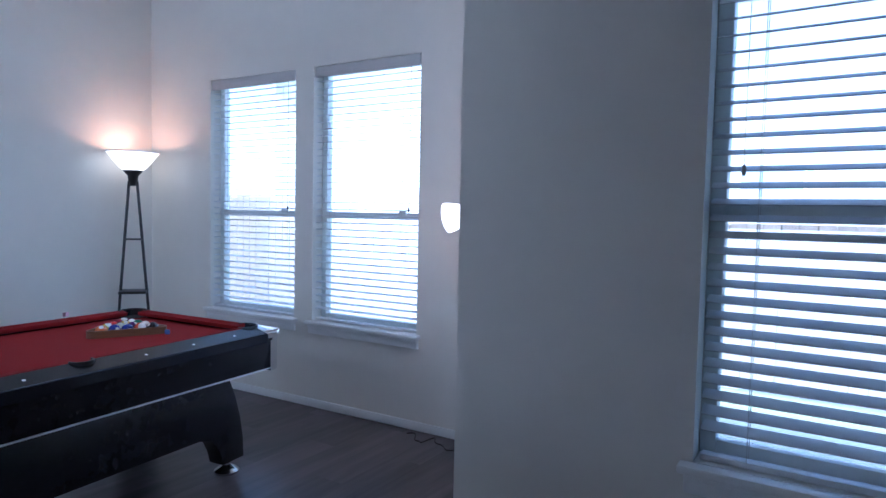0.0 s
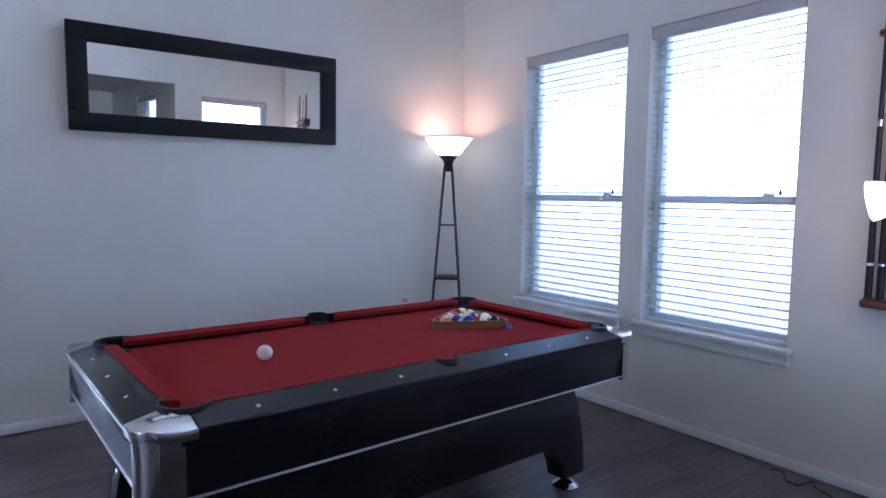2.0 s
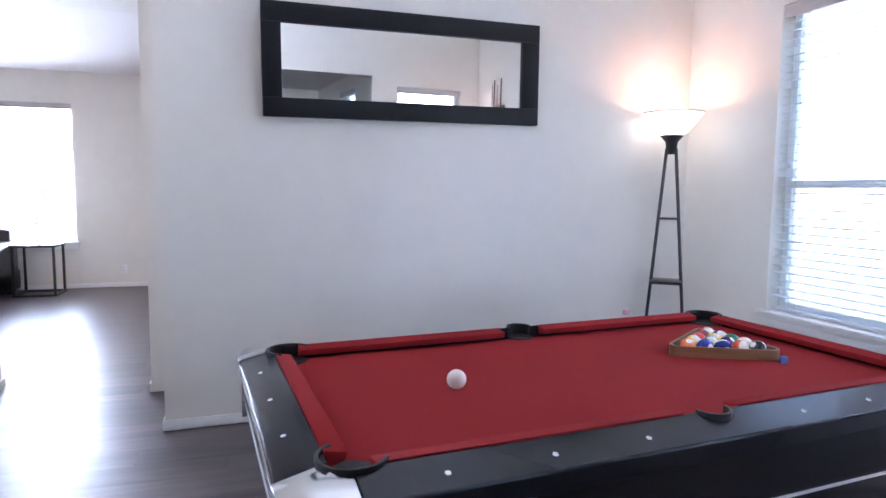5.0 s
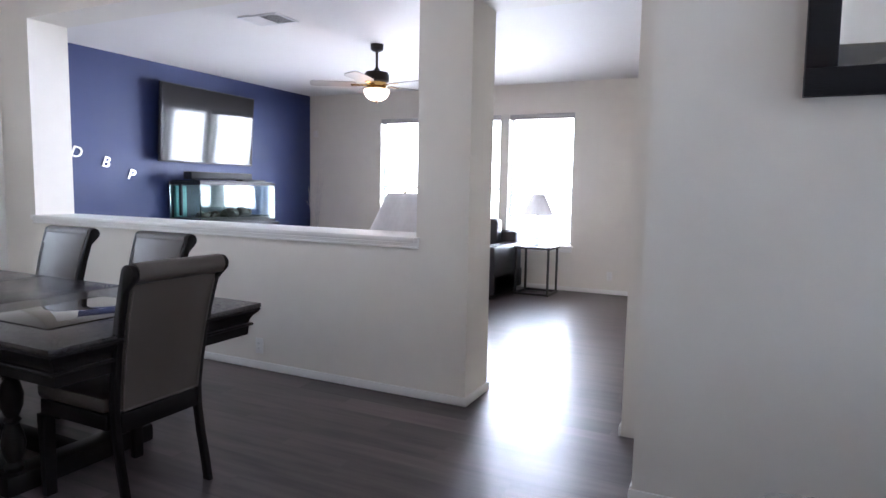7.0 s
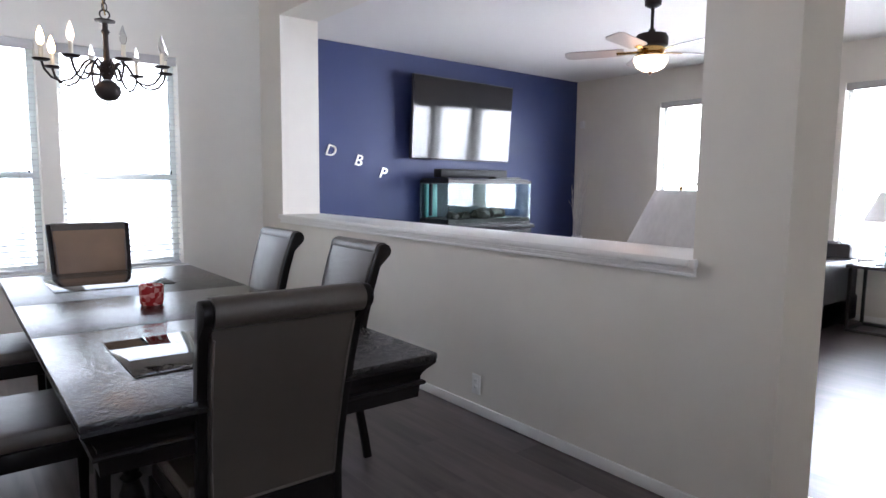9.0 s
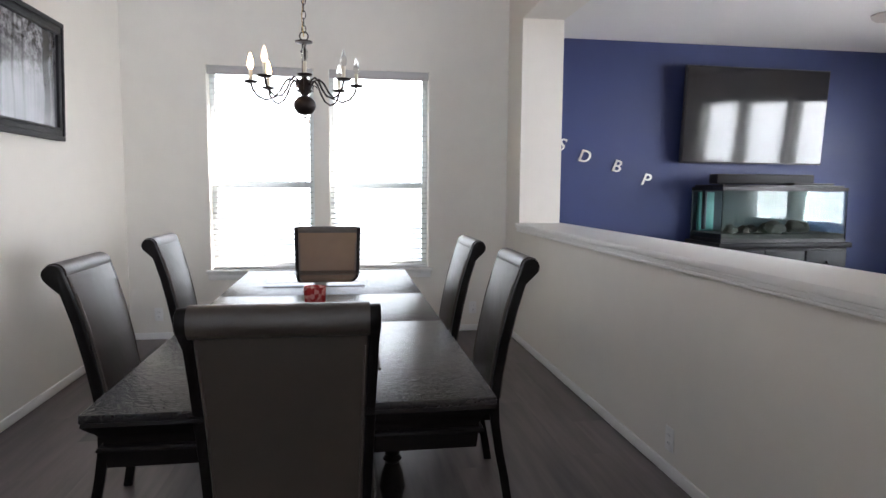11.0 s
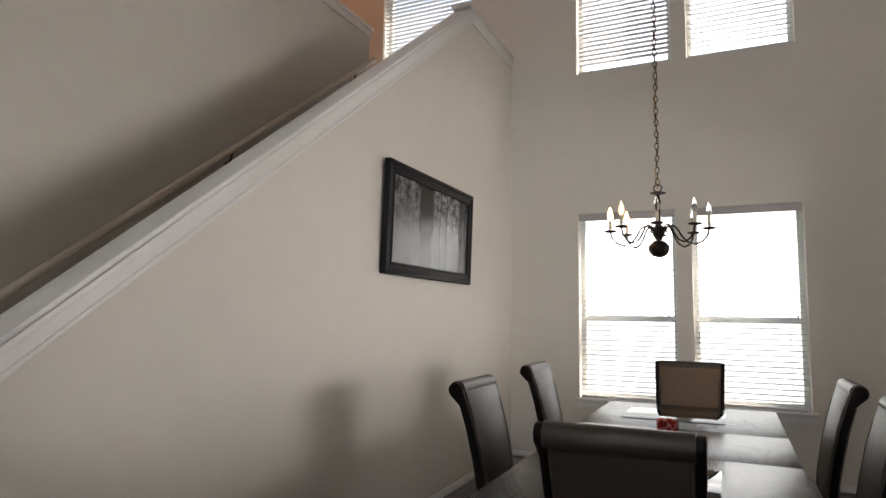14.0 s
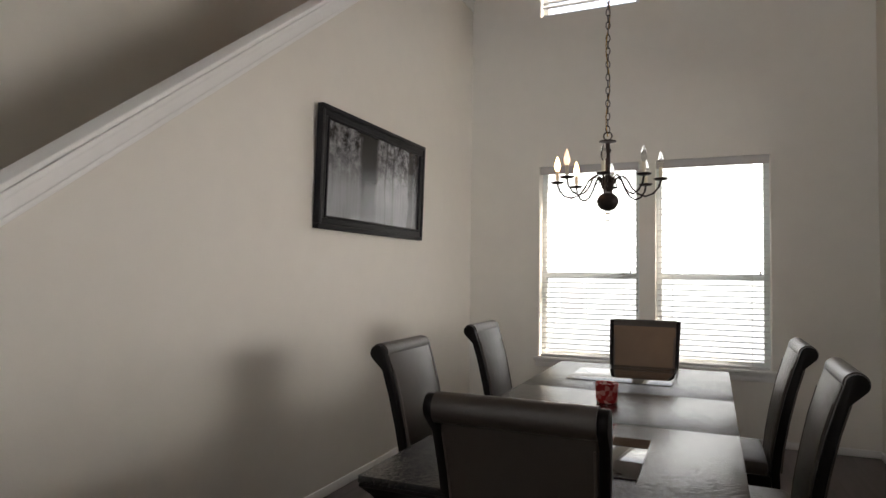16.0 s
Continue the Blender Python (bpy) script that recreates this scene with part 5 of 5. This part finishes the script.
def ceiling_fan():
    t = thing("ceiling_fan", "bronze ceiling fan with five pale blades and lit bowl", "ceiling fan", pose(-7.42, -3.06, 0, 0, 0, 10))
    part("canopy", lathe(bmesh.new(), [(0.03, 2.685), (0.062, 2.705), (0.066, 2.7595)], n=24), M_BRONZE, t)
    part("downrod", cyl(bmesh.new(), (0, 0, 2.50), (0, 0, 2.69), 0.013), M_BRONZE, t)
    part("motor", lathe(bmesh.new(), [(0.02, 2.53), (0.035, 2.50), (0.11, 2.485), (0.125, 2.46), (0.125, 2.40), (0.10, 2.385)], n=32), M_BRONZE, t)
    part("band", lathe(bmesh.new(), [(0.10, 2.385), (0.105, 2.35), (0.085, 2.335), (0.115, 2.33), (0.12, 2.315)], n=32), M_BRASS, t)
    part("bowl", lathe(bmesh.new(), [(0.125, 2.315), (0.13, 2.29), (0.105, 2.24), (0.06, 2.212), (0.01, 2.205)], n=32), M_FANBOWL, t, "lit frosted bowl")
    part("finial", lathe(bmesh.new(), [(0.012, 2.205), (0.014, 2.195), (0.004, 2.18)], n=12), M_BRONZE, t)
    for k in range(5):
        a = radians(72 * k)
        b = part("blade", prism(bmesh.new(), [(0.20, -0.055), (0.24, -0.065), (0.62, -0.072), (0.66, -0.05), (0.67, 0), (0.66, 0.05), (0.62, 0.072), (0.24, 0.065), (0.20, 0.055)], "z", -0.004, 0.004), M_FANBLADE, t)
        b.matrix_basis = pose(0, 0, 2.365, 0, 0, 72 * k) @ pose(0, 0, 0, 11)
        br = part("blade_iron", boxed(0.09, -0.022, -0.004, 0.26, 0.022, 0.004, bev=0.003), M_BRASS, t)
        br.matrix_basis = pose(0, 0, 2.357, 0, 0, 72 * k) @ pose(0, 0, 0, 11)


ceiling_fan()
vent = thing("ceiling_vent", "white metal ceiling air vent", "vent", pose(-6.27, -3.44, H1, 0, 0, 0))
bm = boxed(-0.15, -0.21, -0.010, 0.15, -0.185, -0.0005)
box(bm, -0.15, 0.185, -0.010, 0.15, 0.21, -0.0005)
box(bm, -0.15, -0.185, -0.010, -0.125, 0.185, -0.0005)
box(bm, 0.125, -0.185, -0.010, 0.15, 0.185, -0.0005)
part("frame", bm, M_STUFF, vent)
part("backing", boxed(-0.125, -0.185, -0.003, 0.125, 0.185, -0.0006), M_VENTIN, vent)
sl = mesh_of("slat", boxed(-0.124, -0.011, -0.001, 0.124, 0.011, 0.001), M_STUFF)
for i in range(14):
    shared("slat", sl, vent, pose(0, -0.17 + i * 0.026, -0.009, 28 if i < 7 else -28))


def side_table(x0, y0, x1, y1, z):
    t = thing("side_table", "black metal side table with dark top", "side table")
    part("tabletop", boxed(x0, y0, z - 0.03, x1, y1, z, bev=0.004), M_TABLETOP, t)
    for x in (x0 + 0.03, x1 - 0.03):
        for y in (y0 + 0.03, y1 - 0.03):
            part("leg", boxed(x - 0.013, y - 0.013, 0.026, x + 0.013, y + 0.013, z - 0.03), M_BLACKMETAL, t)
    b = boxed(x0 + 0.01, y0 + 0.01, 0, x0 + 0.04, y1 - 0.01, 0.026)
    box(b, x1 - 0.04, y0 + 0.01, 0, x1 - 0.01, y1 - 0.01, 0.026)
    box(b, x0 + 0.04, y0 + 0.01, 0, x1 - 0.04, y0 + 0.04, 0.026)
    box(b, x0 + 0.04, y1 - 0.04, 0, x1 - 0.04, y1 - 0.01, 0.026)
    part("base_frame", b, M_BLACKMETAL, t)


side_table(-9.98, -2.295, -9.52, -1.81, 0.62)


def table_lamp(x, y, z, r0, r1, zs0, zs1, label):
    t = thing("table_lamp", label, "table lamp", pose(x, y, z))
    part("base", lathe(bmesh.new(), [(0.085, 0), (0.085, 0.012), (0.05, 0.03), (0.02, 0.04)], n=24), M_CHROME, t)
    for k in range(5):
        b = bmesh.new()
        lathe(b, [(0.016, 0.0), (0.036, 0.02), (0.040, 0.035), (0.036, 0.05), (0.016, 0.07)], (0, 0, 0.04 + k * 0.07), 20)
        part("glass_ball", b, M_WATER, t, "clear glass bead")
    part("stem", cyl(bmesh.new(), (0, 0, 0.03), (0, 0, zs1 - 0.02), 0.006), M_CHROME, t)
    part("finial", lathe(bmesh.new(), [(0.006, 0), (0.012, 0.012), (0.004, 0.028)], (0, 0, zs1 - 0.004), 12), M_BRASS, t)
    n = 48
    prof = [(r1 + (r0 - r1) * q / 6, zs0 + (zs1 - zs0) * q / 6) for q in range(7)]
    b = bmesh.new()
    lathe(b, prof, n=n, closed=False)
    for v in b.verts:
        a = math.atan2(v.co.y, v.co.x)
        f = 1 + 0.010 * math.cos(24 * a)
        v.co.x *= f
        v.co.y *= f
    sh = part("shade", b, M_FABRIC, t, "pleated fabric cone shade")
    part("shade_ring", lathe(bmesh.new(), [(r1 + 0.002, zs0 - 0.004), (r1 + 0.002, zs0 + 0.006), (r1 - 0.004, zs0 + 0.006), (r1 - 0.004, zs0 - 0.004)], n=48, closed=False), M_FABRIC, sh)


table_lamp(-9.76, -2.06, 0.621, 0.08, 0.20, 0.40, 0.665, "clear glass bead table lamp with pale shade")
side_table(-6.55, -2.35, -6.0, -1.75, 0.60)
table_lamp(-6.18, -2.02, 0.601, 0.13, 0.31, 0.32, 0.70, "table lamp with large white shade behind the half wall")


def sofa():
    t = thing("sofa", "black leather sofa with striped cushions", "sofa")
    X0, X1, Y1 = -9.96, -8.90, -2.31
    Y0 = Y1 - 2.1
    part("base", boxed(X0 + 0.02, Y0, 0.06, X1 - 0.03, Y1, 0.30, bev=0.02), M_BLKLEATHER, t)
    for y in (Y1 - 0.21, Y0):
        part("arm", boxed(X0 + 0.06, y, 0.06, X1, y + 0.21, 0.655, bev=0.035), M_BLKLEATHER, t)
    part("back", boxed(X0, Y0 + 0.02, 0.10, X0 + 0.24, Y1 - 0.02, 0.80, bev=0.05), M_BLKLEATHER, t)
    for i in range(2):
        a = Y0 + 0.215 + i * 0.84
        part("seat_cushion", boxed(X0 + 0.20, a, 0.30, X1 - 0.01, a + 0.83, 0.46, bev=0.04), M_BLKLEATHER, t)
        part("back_cushion", boxed(X0 + 0.22, a, 0.44, X0 + 0.42, a + 0.83, 0.96, bev=0.06), M_BLKLEATHER, t)
    for x in (X0 + 0.1, X1 - 0.1):
        for y in (Y0 + 0.1, Y1 - 0.1):
            part("leg", boxed(x - 0.03, y - 0.03, 0, x + 0.03, y + 0.03, 0.06), M_BLACKMETAL, t)
    solid("throw_pillow", boxed(-0.07, -0.20, -0.20, 0.07, 0.20, 0.20, bev=0.06), M_CUSHION, "grey striped throw pillow on the sofa", "pillow", m=pose(-9.42, -2.83, 0.68, 0, -12, 0))


sofa()
solid("alarm_sensor", boxed(XF + 0.001, YB + 0.10, 2.11, XF + 0.05, YB + 0.17, 2.21, bev=0.012), M_PLATE, "small white plastic alarm sensor in the wall corner", "alarm sensor")

# dried branches in a floor vase
vz = thing("branch_vase", "white floor vase with dried whitewashed branches", "vase", pose(-9.88, -5.72, 0))
part("vase", lathe(bmesh.new(), [(0.09, 0), (0.11, 0.15), (0.12, 0.35), (0.08, 0.55), (0.07, 0.62), (0.06, 0.62), (0.05, 0.5)], n=28), M_PLATE, vz)
for i in range(16):
    a, lean = random.uniform(0, 6.28), random.uniform(0.02, 0.13)
    hgt = random.uniform(1.15, 1.62)
    pts = [(0.02 * math.cos(a), 0.02 * math.sin(a), 0.5)]
    for q in range(1, 7):
        u = q / 6
        pts.append((math.cos(a) * (0.02 + lean * u) + random.uniform(-0.012, 0.012), math.sin(a) * (0.02 + lean * u) + random.uniform(-0.012, 0.012), 0.5 + (hgt - 0.5) * u))
    b = tube(bmesh.new(), pts, [0.006 - 0.0007 * q for q in range(7)], 6)
    for q in (3, 4, 5):
        p = Vector(pts[q])
        tube(b, [p, p + Vector((random.uniform(-0.07, 0.07), random.uniform(-0.07, 0.07), 0.10))], [0.003, 0.0012], 5)
    part("branch", b, M_BRANCH, vz)

# ---- outside ----
fence = thing("fence", "weathered wooden board fence on the lawn", "fence", pose(-2.5, 6.6, -0.2))
bd = mesh_of("board", boxed(-0.068, -0.009, 0.02, 0.068, 0.009, 1.8), M_FENCE)
for i in range(110):
    shared("board", bd, fence, pose(-8.0 + i * 0.142, random.uniform(-0.004, 0.004), random.uniform(-0.012, 0.012)))
for i in range(7):
    part("post", boxed(-8.0 + i * 2.6 - 0.045, 0.05, 0, -8.0 + i * 2.6 + 0.045, 0.14, 1.75), M_FENCE, fence)
for z in (0.3, 1.5):
    part("rail", boxed(-8.0, 0.0095, z - 0.045, 7.6, 0.05, z + 0.045), M_FENCE, fence)


def house(x0, y0, x1, y1, h, wins, front):
    t = thing("house", "pale-sided neighbouring house with shingled roof", "house")
    part("wall", boxed(x0, y0, -0.2, x1, y1, h), M_SIDING, t)
    xm = (x0 + x1) / 2
    ym = (y0 + y1) / 2
    if x1 - x0 > y1 - y0:
        b = prism(bmesh.new(), [(y0 - 0.4, h), (ym, h + 2.2), (y1 + 0.4, h)], "x", x0 - 0.4, x1 + 0.4)
    else:
        b = prism(bmesh.new(), [(x0 - 0.4, h), (xm, h + 2.2), (x1 + 0.4, h)], "y", y0 - 0.4, y1 + 0.4)
    part("roof", b, M_ROOF, t)
    for x, z, w, hh in wins:
        s = -1 if front == y0 else 1
        wn = part("window", boxed(x - w / 2 - 0.06, front, z - 0.06, x + w / 2 + 0.06, front + s * 0.04, z + hh + 0.06), M_TRIM, t)
        part("pane", boxed(x - w / 2, front + s * 0.041, z, x + w / 2, front + s * 0.046, z + hh), M_HOUSEGLASS, wn)


house(-14, 13.0, 9, 21, 5.4, [(-6.2, 1.0, 1.0, 1.4), (-1.0, 1.0, 1.0, 1.4), (3.6, 0.9, 0.9, 1.5), (-6.2, 3.6, 1.0, 1.2), (2.6, 3.6, 1.0, 1.2)], 13.0)
house(-9, -19, 5, -12.0, 3.2, [(-1.8, 0.62, 0.42, 0.62), (-6.5, 0.7, 1.1, 1.3)], -12.0)

# ---- floor planks ----
PW, PL, ZT = 0.19, 1.22, 0.0


def plank_mesh(x0, x1, y0, y1):
    b = bmesh.new()
    prism(b, [(x0, -0.010), (x0, ZT), (x1, ZT), (x1, -0.010)], "y", y0, y1)
    return b


floor_ob = bpy.data.objects["floor"]
full = mesh_of("plank", plank_mesh(-PW / 2, PW / 2, -PL / 2, PL / 2), M_PLANK, smooth=False)
rest = bmesh.new()
x, col = XF, 0
singles = 0
while x < 2.2:
    y = YB - 0.9 + (col * 0.43) % PL - PL
    while y < YP + 0.15:
        a, b2 = max(y, YB), min(y + PL, YP + 0.15)
        if b2 - a > 0.05:
            near = -6.3 < x < -0.4 and singles < 300
            if near and abs(b2 - a - PL) < 1e-6:
                shared("plank", full, floor_ob, pose(x + PW / 2, y + PL / 2, 0))
                singles += 1
            elif near:
                part("plank", plank_mesh(x, x + PW, a, b2), M_PLANK, floor_ob, smooth=False)
                singles += 1
            else:
                prism(rest, [(x, -0.010), (x, ZT), (x + PW, ZT), (x + PW, -0.010)], "y", a, b2)
        y += PL
    x += PW
    col += 1
far_planks = part("far_planks", rest, M_PLANK, floor_ob, smooth=False)
tagged(far_planks, kind="stuff")
